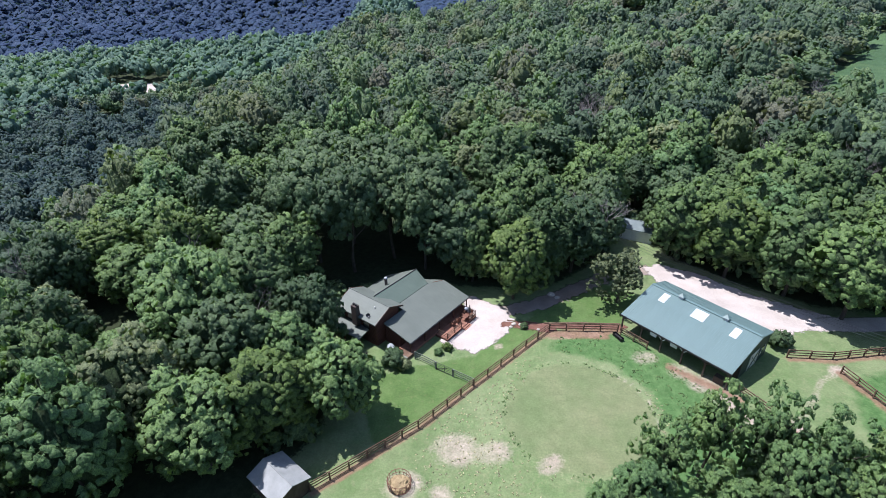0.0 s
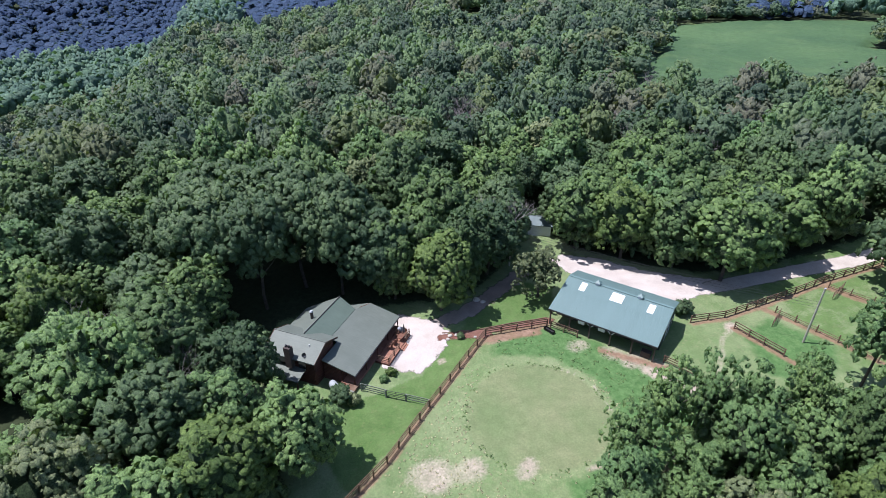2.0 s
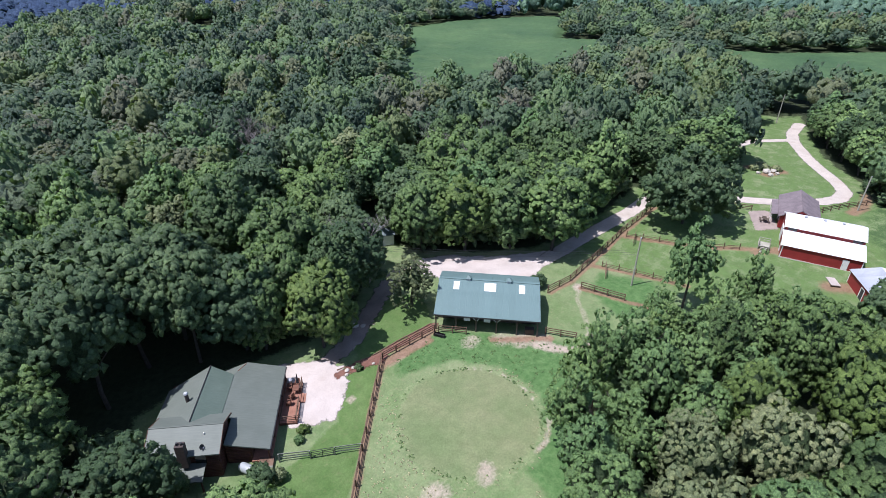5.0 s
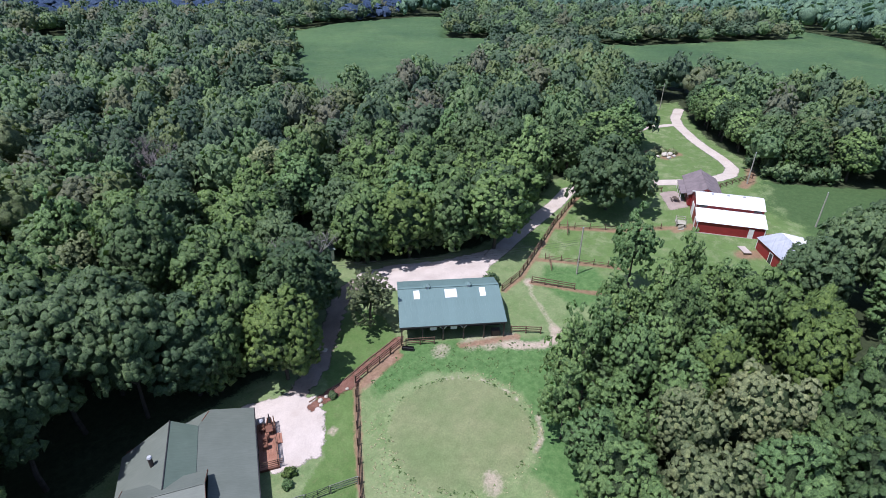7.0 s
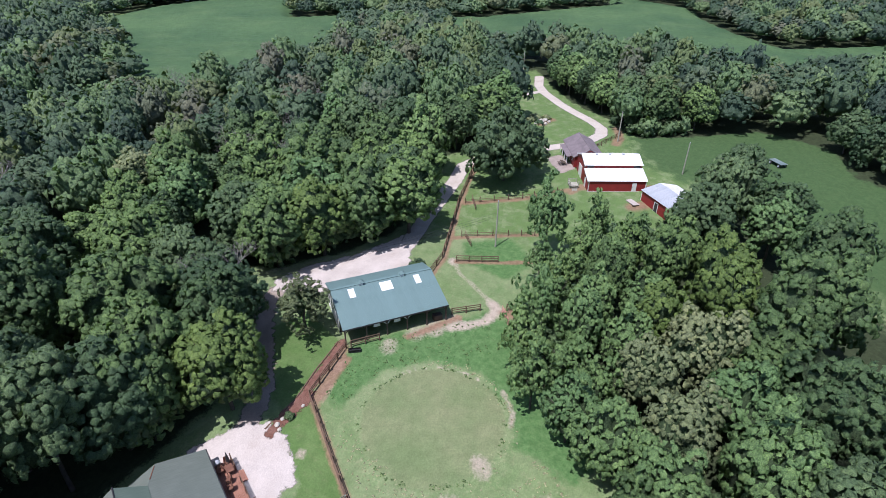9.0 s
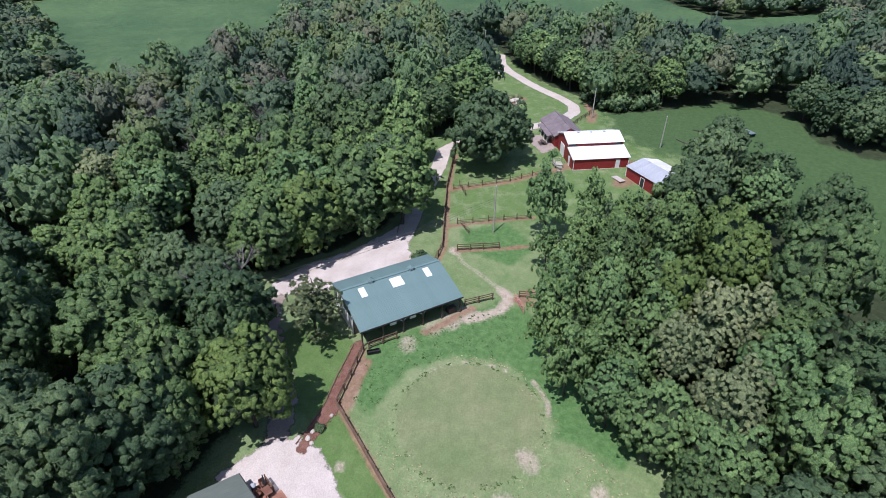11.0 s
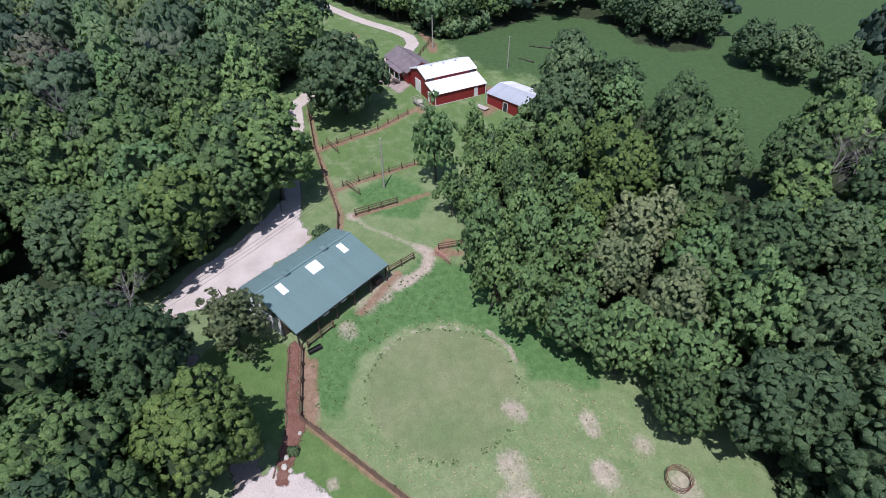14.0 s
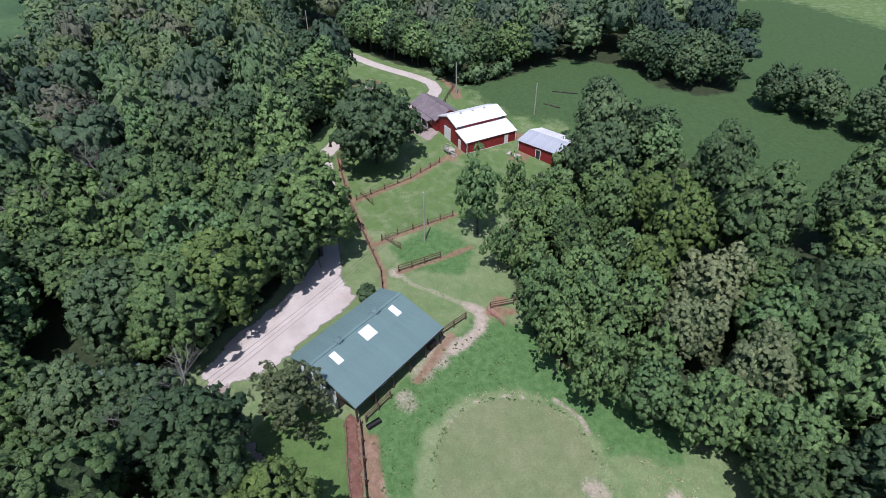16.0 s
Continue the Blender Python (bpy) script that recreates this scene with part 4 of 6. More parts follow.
def grey_cottage():
    g = hz(100, 35) - 0.15
    m = axes(97.4, 29.8, -73.1 + 90, g)
    h = thing("cottage", m, "red cottage with grey-purple shingle gable roof", "house")
    L, D, ze, zr = 11.5, 6.6, 2.5, 4.4
    part("roof_slope", slab([(-0.3, -0.4, ze), (L + 0.3, -0.4, ze), (L + 0.3, D / 2, zr), (-0.3, D / 2, zr)], 0.14), GREY_SHINGLE, h)
    part("roof_slope", slab([(-0.3, D / 2, zr), (L + 0.3, D / 2, zr), (L + 0.3, D + 0.4, ze), (-0.3, D + 0.4, ze)], 0.14), GREY_SHINGLE, h)
    part("ridge_cap", tube((-0.3, D / 2, zr + 0.02), (L + 0.3, D / 2, zr + 0.02), 0.09), GREY_SHINGLE, h)
    for y in (0.0, D - 0.15):
        part("wall", bx(0, L, y, y + 0.15, 0, ze + 0.05), RED, h)
    prof = [(0.15, 0), (D - 0.15, 0), (D - 0.15, ze), (D / 2, zr - 0.15), (0.15, ze)]
    for x in (0.0, L - 0.15):
        part("wall", wall_profile("x", x, 0.15, prof), RED, h)
    for x in (2.0, 6.0):
        w = part("window", bx(x, x + 0.9, D + 0.005, D + 0.05, 0.9, 2.0), GLASS, h)
        part("window_frame", bx(x - 0.1, x + 1.0, D + 0.002, D + 0.03, 0.8, 2.1), WHITE, w)
    part("door", bx(4.2, 5.1, D + 0.005, D + 0.06, 0.05, 2.05), WHITE, h)
    for x in (1.5, 4.0, 6.5, 9.0):
        part("porch_post", bx(x - 0.06, x + 0.06, D + 1.4, D + 1.52, 0, 2.1), WHITE, h)
    part("porch_roof", slab([(1.2, D + 0.1, 2.45), (9.3, D + 0.1, 2.45), (9.3, D + 1.6, 2.15), (1.2, D + 1.6, 2.15)], 0.1), GREY_SHINGLE, h)
    s = sheet("pavement", lambda x, y: signed([(98.6, 42), (100.8, 40), (95.3, 36.4), (92.6, 38.6)], x, y) - 0.5, (91, 103, 35, 44), PATIO, 0.06, "pinkish paved patio beside the cottage", "patio", 0.4)
    t = thing("picnic_table", axes(96.4, 38.9, 25, hz(96.4, 38.9) + 0.06), "dark wooden picnic table on the patio", "table")
    part("tabletop", bx(-0.9, 0.9, -0.38, 0.38, 0.72, 0.77), STALL, t)
    for y in (-0.75, 0.75):
        part("bench", bx(-0.9, 0.9, y - 0.14, y + 0.14, 0.42, 0.46), STALL, t)
    for x in (-0.65, 0.65):
        for k in (-1, 1):
            part("leg", tube((x, k * 0.7, 0), (x, k * 0.2, 0.72), 0.05, sides=4), STALL, t)
        part("cross_bar", bx(x - 0.04, x + 0.04, -0.8, 0.8, 0.36, 0.42), STALL, t)


def tin_shed():
    g = hz(80, 17) - 0.1
    m = axes(84.0, 21.2, -147.0, g)
    s = thing("machine_shed", m, "red shed with pale corrugated tin roof", "shed")
    L, D = 9.4, 8.2
    roof_panels(s, TIN, -0.2, L + 0.2, -0.3, 2.7, 4.2, 3.7)
    roof_panels(s, WHITE_ROOF, -0.2, L + 0.2, D + 0.3, 2.7, 4.2, 3.7)
    part("front_wall", bx(0, L, 0, 0.12, -0.3, 2.7), RED, s)
    part("rear_wall", bx(0, L, D - 0.12, D, -0.3, 2.7), RED, s)
    prof = [(0.12, -0.3), (D - 0.12, -0.3), (D - 0.12, 2.7), (4.2, 3.6), (0.12, 2.7)]
    part("end_wall", wall_profile("x", 0, 0.12, prof), RED, s)
    part("end_wall", wall_profile("x", L - 0.12, 0.12, prof), RED, s)
    d = part("door", bx(4.6, 5.6, -0.05, -0.005, -0.1, 2.0), DARK_METAL, s)
    for x in (4.45, 5.6):
        part("door_frame", bx(x, x + 0.15, -0.08, -0.052, -0.1, 2.15), WHITE, d)
    part("door_frame", bx(4.45, 5.75, -0.08, -0.052, 2.0, 2.15), WHITE, d)
    for x in (0.0, L - 0.15):
        part("corner_trim", bx(x, x + 0.15, -0.03, -0.005, -0.2, 2.65), WHITE, s)
    p = thing("trailer_ramp", axes(82.0, 22.8, 30, hz(82, 22.8)), "flat grey wooden ramp lying on grass", "ramp")
    part("deck", slab([(-1.5, -0.7, 0.35), (1.5, -0.7, 0.18), (1.5, 0.7, 0.18), (-1.5, 0.7, 0.35)], 0.12), CONCRETE, p)
    part("beam", bx(-1.4, -1.2, -0.7, 0.7, -0.1, 0.22), STALL, p)
    part("beam", bx(1.1, 1.3, -0.7, 0.7, -0.15, 0.06), STALL, p)


def small_shed(m, L, D, ze, zr, roof_mat, wall_mat, label, roof_thick=0.08):
    s = thing("shed", m, label, "shed")
    part("roof_slope", slab([(-0.25, -0.25, ze), (L + 0.25, -0.25, ze), (L + 0.25, D / 2, zr), (-0.25, D / 2, zr)], roof_thick), roof_mat, s)
    part("roof_slope", slab([(-0.25, D / 2, zr), (L + 0.25, D / 2, zr), (L + 0.25, D + 0.25, ze), (-0.25, D + 0.25, ze)], roof_thick), roof_mat, s)
    part("ridge_cap", tube((-0.25, D / 2, zr), (L + 0.25, D / 2, zr), 0.06), roof_mat, s)
    for y in (0, D - 0.1):
        part("wall", bx(0, L, y, y + 0.1, -0.4, ze + 0.02), wall_mat, s)
    prof = [(0.1, -0.4), (D - 0.1, -0.4), (D - 0.1, ze), (D / 2, zr - 0.1), (0.1, ze)]
    for x in (0, L - 0.1):
        part("wall", wall_profile("x", x, 0.1, prof), wall_mat, s)
    d = part("door", bx(L / 2 - 0.45, L / 2 + 0.45, -0.05, -0.005, 0.0, 1.9), wall_mat, s)
    part("handle", bx(L / 2 + 0.3, L / 2 + 0.35, -0.09, -0.051, 0.9, 1.05), DARK_METAL, d)
    return s


horse_barn()
log_house()
deck_and_furniture()
red_barn()
grey_cottage()
tin_shed()
small_shed(axes(31.8, 88.8, -28, 0), 6.2, 4.0, 2.3, 3.2, SHED_ROOF, WHITE, "grey garden shed with pale blue-grey roof in the trees")
small_shed(axes(-14.2, 36.4, 139, hz(-15, 36) - 0.1), 4.6, 3.8, 2.2, 3.0, TIN_OLD, STALL, "small shed with white metal roof under trees")


def valley_house():
    x, y = -151, 326
    h = thing("distant_house", axes(x, y, 25, hz(x, y)), "distant pale-roofed house among valley trees", "house")
    part("roof_slope", slab([(-8, -5.5, 5.2), (8, -5.5, 5.2), (8, 0, 8.4), (-8, 0, 8.4)], 0.2), PALE_ROOF, h)
    part("roof_slope", slab([(-8, 0, 8.4), (8, 0, 8.4), (8, 5.5, 5.2), (-8, 5.5, 5.2)], 0.2), PALE_ROOF, h)
    for y0 in (-5, 4.8):
        part("wall", bx(-7.5, 7.5, y0, y0 + 0.2, -1, 5.25), WHITE, h)
    for x0 in (-7.5, 7.3):
        part("wall", wall_profile("x", x0, 0.2, [(-4.8, -1), (4.8, -1), (4.8, 5.2), (0, 8.0), (-4.8, 5.2)]), WHITE, h)
    for x0 in (-5, -1, 3):
        part("window", bx(x0, x0 + 1.4, -5.06, -5.005, 2.6, 4.0), GLASS, h)


valley_house()


# ---- fences ----
POST_ME = bpy.data.meshes.new("post")
_b = bx(-0.075, 0.075, -0.075, 0.075, -0.35, 1.3)
bmesh.ops.bevel(_b, geom=_b.edges[:], offset=0.012, segments=1, affect="EDGES")
_b.to_mesh(POST_ME)
_b.free()
POST_ME.materials.append(RAIL)
POST_GREY = POST_ME.copy()
POST_GREY.materials.clear()
POST_GREY.materials.append(RAIL_GREY)


def rail_mesh(length, mat, h=0.065):
    bm = bx(-0.05, length + 0.05, -0.03, 0.03, -h, h)
    me = bpy.data.meshes.new("rail")
    bm.to_mesh(me)
    bm.free()
    me.materials.append(mat)
    return me


def fence(line, label, mat=RAIL, post=POST_ME, rails=(0.4, 0.78, 1.15), span=2.45, seed=1, h=0.065):
    """Posts and rails along a polyline on the ground."""
    rng = random.Random(seed)
    x0, y0 = line[0]
    f = thing("fence", Matrix.Translation((x0, y0, hz(x0, y0))), label, "fence", "pasture fences")
    inv = f.matrix_basis.inverted()
    last = len(line) - 2
    for j, ((ax, ay), (cx, cy)) in enumerate(zip(line, line[1:])):
        d = math.hypot(cx - ax, cy - ay)
        n = max(1, round(d / span))
        yaw = math.degrees(math.atan2(cy - ay, cx - ax))
        me = rail_mesh(d / n, mat, h)
        for i in range(n + 1 if j == last else n):
            x, y = ax + (cx - ax) * i / n, ay + (cy - ay) * i / n
            z = hz(x, y)
            shared("post", post, f, inv @ pose(x, y, z, rng.uniform(-2.5, 2.5), rng.uniform(-2.5, 2.5), yaw))
            if i < n:
                x1, y1 = ax + (cx - ax) * (i + 1) / n, ay + (cy - ay) * (i + 1) / n
                tilt = -math.degrees(math.atan2(hz(x1, y1) - z, d / n))
                off = Vector((-math.sin(radians(yaw)), math.cos(radians(yaw)), 0)) * 0.1
                for r in rails:
                    shared("rail", me, f, inv @ pose(x + off.x, y + off.y, z + r + rng.uniform(-0.03, 0.03), 0, tilt + rng.uniform(-0.7, 0.7), yaw))
    return f


fence([(-14.2, 36.3), (-3.3, 44.6), (3.5, 51.3), (14.7, 61.4)], "dark brown weathered three-rail fence along the pasture", seed=2)
fence([(14.7, 61.4), (19.5, 61.2), (24.3, 61.0)], "brown weathered rail fence beside the mulch path", seed=3)
fence([(-4.2, 56.6), (-1.4, 54.6)], "grey-green three-rail garden fence by the house", RAIL_GREY, POST_GREY, seed=4)
fence([(0.9, 53.1), (3.4, 51.4)], "grey-green three-rail garden fence by the gate", RAIL_GREY, POST_GREY, seed=5)
fence([(24.6, 60.4), (27.2, 57.2)], "brown rail fence across the barn front", seed=6)
fence([(35.8, 49.0), (38.0, 45.2)], "brown rail fence running from the barn corner", seed=7)
fence([(45.2, 55.4), (51.0, 54.9), (62, 56.3), (73, 57.7), (82, 58.1), (88.3, 58.4)], "brown rail fence along the gravel lane", seed=8)
fence([(50.4, 52.3), (51.6, 48.0), (52.4, 45.3)], "low brown rail fence on bare soil", seed=9)
fence([(39.2, 41.3), (39.3, 37.8)], "brown rail fence beside the red gate", seed=10)
fence([(59.2, 53.6), (62, 45.3), (63.5, 40.5)], "low brown paddock fence on bare soil", rails=(0.35, 0.7), span=3.2, seed=11, h=0.035)
fence([(72.6, 56.3), (78, 45.2), (82.5, 38.4)], "low brown paddock fence on bare soil", rails=(0.35, 0.7), span=3.2, seed=12, h=0.035)
fence([(88.3, 58.4), (93, 54), (97.5, 46.5), (99.6, 42.6)], "brown rail fence along the lane by the cottage", seed=13)
fence([(104, 33.5), (112, 29.5), (119, 26.0)], "brown rail fence behind the cottage", seed=14)
fence([(27.8, 36.0), (30.5, 33.2)], "brown rail fence among the trees", seed=15)


def gate(name, ax, ay, bx_, by_, mat, label, bars=5, tall=1.25):
    yaw = math.degrees(math.atan2(by_ - ay, bx_ - ax))
    d = math.hypot(bx_ - ax, by_ - ay)
    gt = thing(name, pose(ax, ay, hz(ax, ay), 0, 0, yaw), label, "gate")
    for i in range(bars):
        z = 0.15 + i * (tall - 0.15) / (bars - 1)
        part("bar", tube((0, 0, z), (d, 0, z), 0.03, sides=6), mat, gt)
    for x in (0.0, d / 2, d):
        part("upright", tube((x, 0, 0.0), (x, 0, tall + 0.02), 0.035, sides=6), mat, gt)
    part("brace", tube((0, 0.03, 0.15), (d, 0.03, tall), 0.025, sides=6), mat, gt)
    return gt


gate("garden_gate", -1.3, 54.5, 0.8, 53.2, DARK_METAL, "dark wire garden gate between grey fence rails")
gate("field_gate", 38.7, 41.9, 35.6, 40.4, PINK_GATE, "faded red tubular steel field gate")
gate("field_gate", 59.4, 53.0, 56.0, 51.0, RAIL, "brown wooden field gate standing open")
gate("field_gate", 74.6, 55.4, 70.3, 53.6, RAIL, "brown wooden field gate standing open")


def edging(line):
    e = thing("path_edging", Matrix.Translation((line[0][0], line[0][1], hz(*line[0]))), "round timber edging along the mulch path", "edging")
    inv = e.matrix_basis.inverted()
    for (ax, ay), (cx, cy) in zip(line, line[1:]):
        d = math.hypot(cx - ax, cy - ay)
        yaw = math.degrees(math.atan2(cy - ay, cx - ax))
        part("log", tube((0, 0, 0.08), (d - 0.05, 0, 0.08), 0.1, sides=8), RAIL, e, "", inv @ pose(ax, ay, hz(ax, ay), 0, 0, yaw))


edging([(9.0, 64.3), (11.5, 63.7), (14.2, 63.0), (17, 63.0), (19.5, 63.0), (22.5, 62.8), (25.2, 62.7)])


# ---- poles and wires ----
def utility_pole(x, y, tall, label, arm=False, lean=(0, 0)):
    p = thing("utility_pole", pose(x, y, hz(x, y), lean[0], lean[1], 0), label, "pole", "utility poles")
    part("shaft", tube((0, 0, -0.5), (0, 0, tall), 0.16, 0.11, 10), POLE, p)
    if arm:
        part("cross_arm", bx(-0.9, 0.9, -0.06, 0.06, tall - 0.6, tall - 0.48), POLE, p)
        for k in (-0.8, 0, 0.8):
            part("insulator", tube((k, 0, tall - 0.48), (k, 0, tall - 0.3), 0.05), WHITE, p)
    part("collar", tube((0, 0, tall - 0.02), (0, 0, tall + 0.05), 0.13), TIN, p)
    return p


utility_pole(57.4, 46.8, 9.2, "tall bleached wooden pole in the paddock")
utility_pole(114.5, 26.6, 7.6, "weathered wooden pole beside the lane", lean=(0, 3))
utility_pole(172, 60.5, 9.0, "distant weathered wooden pole beside the lane")
utility_pole(98.6, 12.0, 7.5, "weathered wooden pole at the meadow edge")
utility_pole(25.6, 78.4, 7.2, "weathered wooden pole among the trees", arm=True)


def wire(p, q, sag, label):
    bm = bmesh.new()
    pts = []
    for i in range(25):
        t = i / 24
        v = Vector(p).lerp(Vector(q), t)
        v.z -= sag * 4 * t * (1 - t)
        pts.append(v)
    for a, b in zip(pts, pts[1:]):
        tube(a, b, 0.016, sides=5, bm=bm)
    tagged(part("power_line", bm, DARK_METAL, None, label), label, "cable", "overhead wires")


for k, dz in ((-0.8, 0.0), (0.0, 0.1), (0.8, 0.05)):
    wire((25.6 + k * 0.6, 78.4 + k * 0.7, 6.9), (57.4, 46.8 + 0.1 * k, 6.6 + k * 0.5), 0.75, "thin black overhead wire above the yard")


# ---- feeders and clutter ----
def hay_ring(x, y, full, label):
    h = thing("hay_feeder", Matrix.Translation((x, y, hz(x, y))), label, "feeder")
    n = 20
    for z in (0.08, 0.55, 1.05):
        bm = bmesh.new()
        for i in range(n):
            a, b = 2 * math.pi * i / n, 2 * math.pi * (i + 1) / n
            tube((1.22 * math.cos(a), 1.22 * math.sin(a), z), (1.22 * math.cos(b), 1.22 * math.sin(b), z), 0.035, sides=6, bm=bm)
        part("hoop", bm, RUST, h)
    for i in range(n):
        a = 2 * math.pi * i / n
        part("bar", tube((1.22 * math.cos(a), 1.22 * math.sin(a), 0), (1.3 * math.cos(a + 0.1), 1.3 * math.sin(a + 0.1), 1.1), 0.025, sides=6), RUST, h)
    if full:
        bm = bmesh.new()
        bmesh.ops.create_icosphere(bm, subdivisions=4, radius=1.0)
        for v in bm.verts:
            k = 1 + 0.22 * noise.noise(v.co * 2.5) + 0.1 * noise.noise(v.co * 7)
            v.co = Vector((v.co.x * 1.12 * k, v.co.y * 1.12 * k, max(0.0, v.co.z * 0.75 * k)))
        part("hay", bm, HAY, h, "loose old hay heap")


hay_ring(-5.0, 37.0, True, "rusty ring feeder full of old hay")
hay_ring(0.4, 25.6, False, "empty rusty ring feeder on the grass")


def trough(x, y, yaw):
    t = thing("water_trough", pose(x, y, hz(x, y), 0, 0, yaw), "long black trough on worn grass", "trough")
    bm = bx(-0.85, 0.85, -0.28, 0.28, 0.1, 0.5)
    top = [f for f in bm.faces if f.normal.z > 0.5 or all(v.co.z > 0.49 for v in f.verts)]
    r = bmesh.ops.inset_region(bm, faces=top, thickness=0.05)
    bmesh.ops.translate(bm, verts=list({v for f in top for v in f.verts}), vec=(0, 0, -0.3))
    bmesh.ops.recalc_face_normals(bm, faces=bm.faces)
    part("basin", bm, BLACK_TUB, t)
    for s in (-0.6, 0.6):
        part("foot", bx(s - 0.08, s + 0.08, -0.25, 0.25, -0.05, 0.1), DARK_METAL, t)


trough(24.0, 59.6, -65)


def hay_wagon(x, y, yaw):
    w = thing("hay_wagon", pose(x, y, hz(x, y), 0, 0, yaw), "grey flat hay wagon standing in the meadow", "wagon")
    for i in range(9):
        part("deck_board", bx(-2.0, 2.0, -0.9 + i * 0.2, -0.71 + i * 0.2, 0.85, 0.93), SHED_ROOF, w)
    for y0 in (-0.6, 0.5):
        part("bearer", bx(-1.95, 1.95, y0, y0 + 0.1, 0.7, 0.85), DARK_METAL, w)
    for x0 in (-1.3, 1.3):
        part("axle", tube((x0, -0.95, 0.4), (x0, 0.95, 0.4), 0.05), DARK_METAL, w)
        part("bolster", bx(x0 - 0.08, x0 + 0.08, -0.6, 0.6, 0.42, 0.7), DARK_METAL, w)
        for y0 in (-0.95, 0.95):
            t = part("wheel", tube((x0, y0 - 0.09, 0.4), (x0, y0 + 0.09, 0.4), 0.4, sides=16), BLACK_TUB, w)
            part("rim", tube((x0, y0 - 0.1, 0.4), (x0, y0 + 0.1, 0.4), 0.22, sides=12), TIN, t)
    part("drawbar", tube((2.0, 0, 0.6), (3.4, 0, 0.25), 0.05), DARK_METAL, w)


hay_wagon(109.5, -9.6, 30)


def fallen_log(x, y, length, yaw, label):
    rng = random.Random(int(x * 10))
    g = thing("fallen_log", pose(x, y, hz(x, y), 0, 0, yaw), label, "log", "meadow logs")
    bm = bmesh.new()
    p, r = Vector((-length / 2, 0, 0.16)), 0.2
    for i in range(5):
        q = p + Vector((length / 5, rng.uniform(-0.15, 0.15), rng.uniform(-0.03, 0.03)))
        tube(p, q, r, r * 0.88, 8, bm)
        p, r = q, r * 0.88
    part("trunk", bm, BARK, g)
    for i in range(3):
        x0 = -length / 4 + i * length / 4
        part("branch_stub", tube((x0, 0, 0.2), (x0 + 0.5, rng.choice((-1, 1)) * 0.6, 0.6), 0.06, 0.03, 6), BARK, g)


fallen_log(109.0, -0.3, 6.5, 60, "bare dark tree trunk lying in the meadow")
fallen_log(102.5, 6.2, 4.5, 40, "short bare dark trunk lying in the meadow")


def rock(bm, c, r, rng):
    m = bmesh.ops.create_icosphere(bm, subdivisions=2, radius=r)
    o = Vector((rng.uniform(-9, 9), rng.uniform(-9, 9), 0))
    for v in m["verts"]:
        k = 1 + 0.35 * noise.noise(v.co * 1.6 / r + o)
        v.co = Vector(c) + Vector((v.co.x * k * 1.2, v.co.y * k, v.co.z * k * 0.65))


def rock_garden():
    rng = random.Random(4)
    for x, y, r in ((123.5, 47.6, 0.9), (125.4, 46.6, 0.7), (122.2, 46.2, 0.6), (126.6, 48.0, 0.55), (124.4, 45.4, 0.5), (121.6, 48.8, 0.5), (13.2, 61.6, 0.22), (9.9, 63.2, 0.3), (10.8, 63.0, 0.25), (9.4, 62.6, 0.25)):
        bm = bmesh.new()
        rock(bm, (0, 0, r * 0.4), r, rng)
        ob = part("boulder", bm, ROCK, None, "", Matrix.Translation((x, y, hz(x, y))))
        tagged(ob, "pale limestone boulder on bare garden soil", "rock", "garden boulders")
    for x, y, r, yaw in ((16.5, 70.2, 0.5, 20), (17.3, 69.4, 0.35, 80)):
        bm = bmesh.new()
        rock(bm, (0, 0, 0.1), r, rng)
        ob = part("boulder", bm, ROCK, None, "", Matrix.Translation((x, y, hz(x, y))))
        tagged(ob, "pale flat stone beside the shaded drive", "rock", "drive stones")


rock_garden()


# ---- trees ----
def crown_lobes(rng, rx, rz, z0, n, r0, r1, k0=0.66, k1=0.96, span=1.66):
    """The boughs of a crown as round masses (x, y, z, r): an uneven dome of them."""
    out = [(0, 0, z0, min(rx, rz) * 0.62)]
    lean = rng.uniform(0, 6.28)
    for i in range(n):
        a = i * 2.39996 + rng.uniform(-0.5, 0.5)
        v = 1 - span * (i + 0.5) / n
        h = math.sqrt(max(0.0, 1 - v * v))
        k = rng.uniform(k0, k1) * (1 + 0.13 * math.sin(a * 2 + lean) + 0.09 * math.sin(a * 3 + lean * 2))
        out.append((rx * k * h * math.cos(a), rx * k * h * math.sin(a), z0 + rz * k * v, rng.uniform(r0, r1) * (1.12 - 0.25 * abs(v))))
    return out


def clumps(rng, lobes, n, r0, r1):
    """Tufts of foliage over the boughs: centres, radii, outward ways and the bough of each."""
    lob = np.array(lobes, float)
    w = lob[:, 3] ** 2
    m = n * 8
    pick = rng.choice(len(lob), m, p=w / w.sum())
    d = rng.normal(size=(m, 3)) + np.array((0, 0, 0.4))
    d /= np.linalg.norm(d, axis=1)[:, None]
    p = lob[pick, :3] + d * (lob[pick, 3] * rng.uniform(0.84, 0.98, m))[:, None]
    depth = np.full(m, -1e9)
    for j, l in enumerate(lob):
        depth = np.maximum(depth, np.where(pick == j, -1e9, l[3] - np.linalg.norm(p - l[:3], axis=1)))
    ok = np.nonzero((depth < 0.4 * r0) & (d[:, 2] > -0.55))[0]
    r = rng.uniform(r0, r1, m)
    kept = np.zeros((0, 3))
    take = []
    for i in ok:
        if len(take) >= n:
            break
        if len(take) and (((kept - p[i]) ** 2).sum(1) < (0.82 * r[i]) ** 2).any():
            continue
        kept = np.concatenate([kept, p[i:i + 1]])
        take.append(i)
    return p[take], r[take], d[take], pick[take]


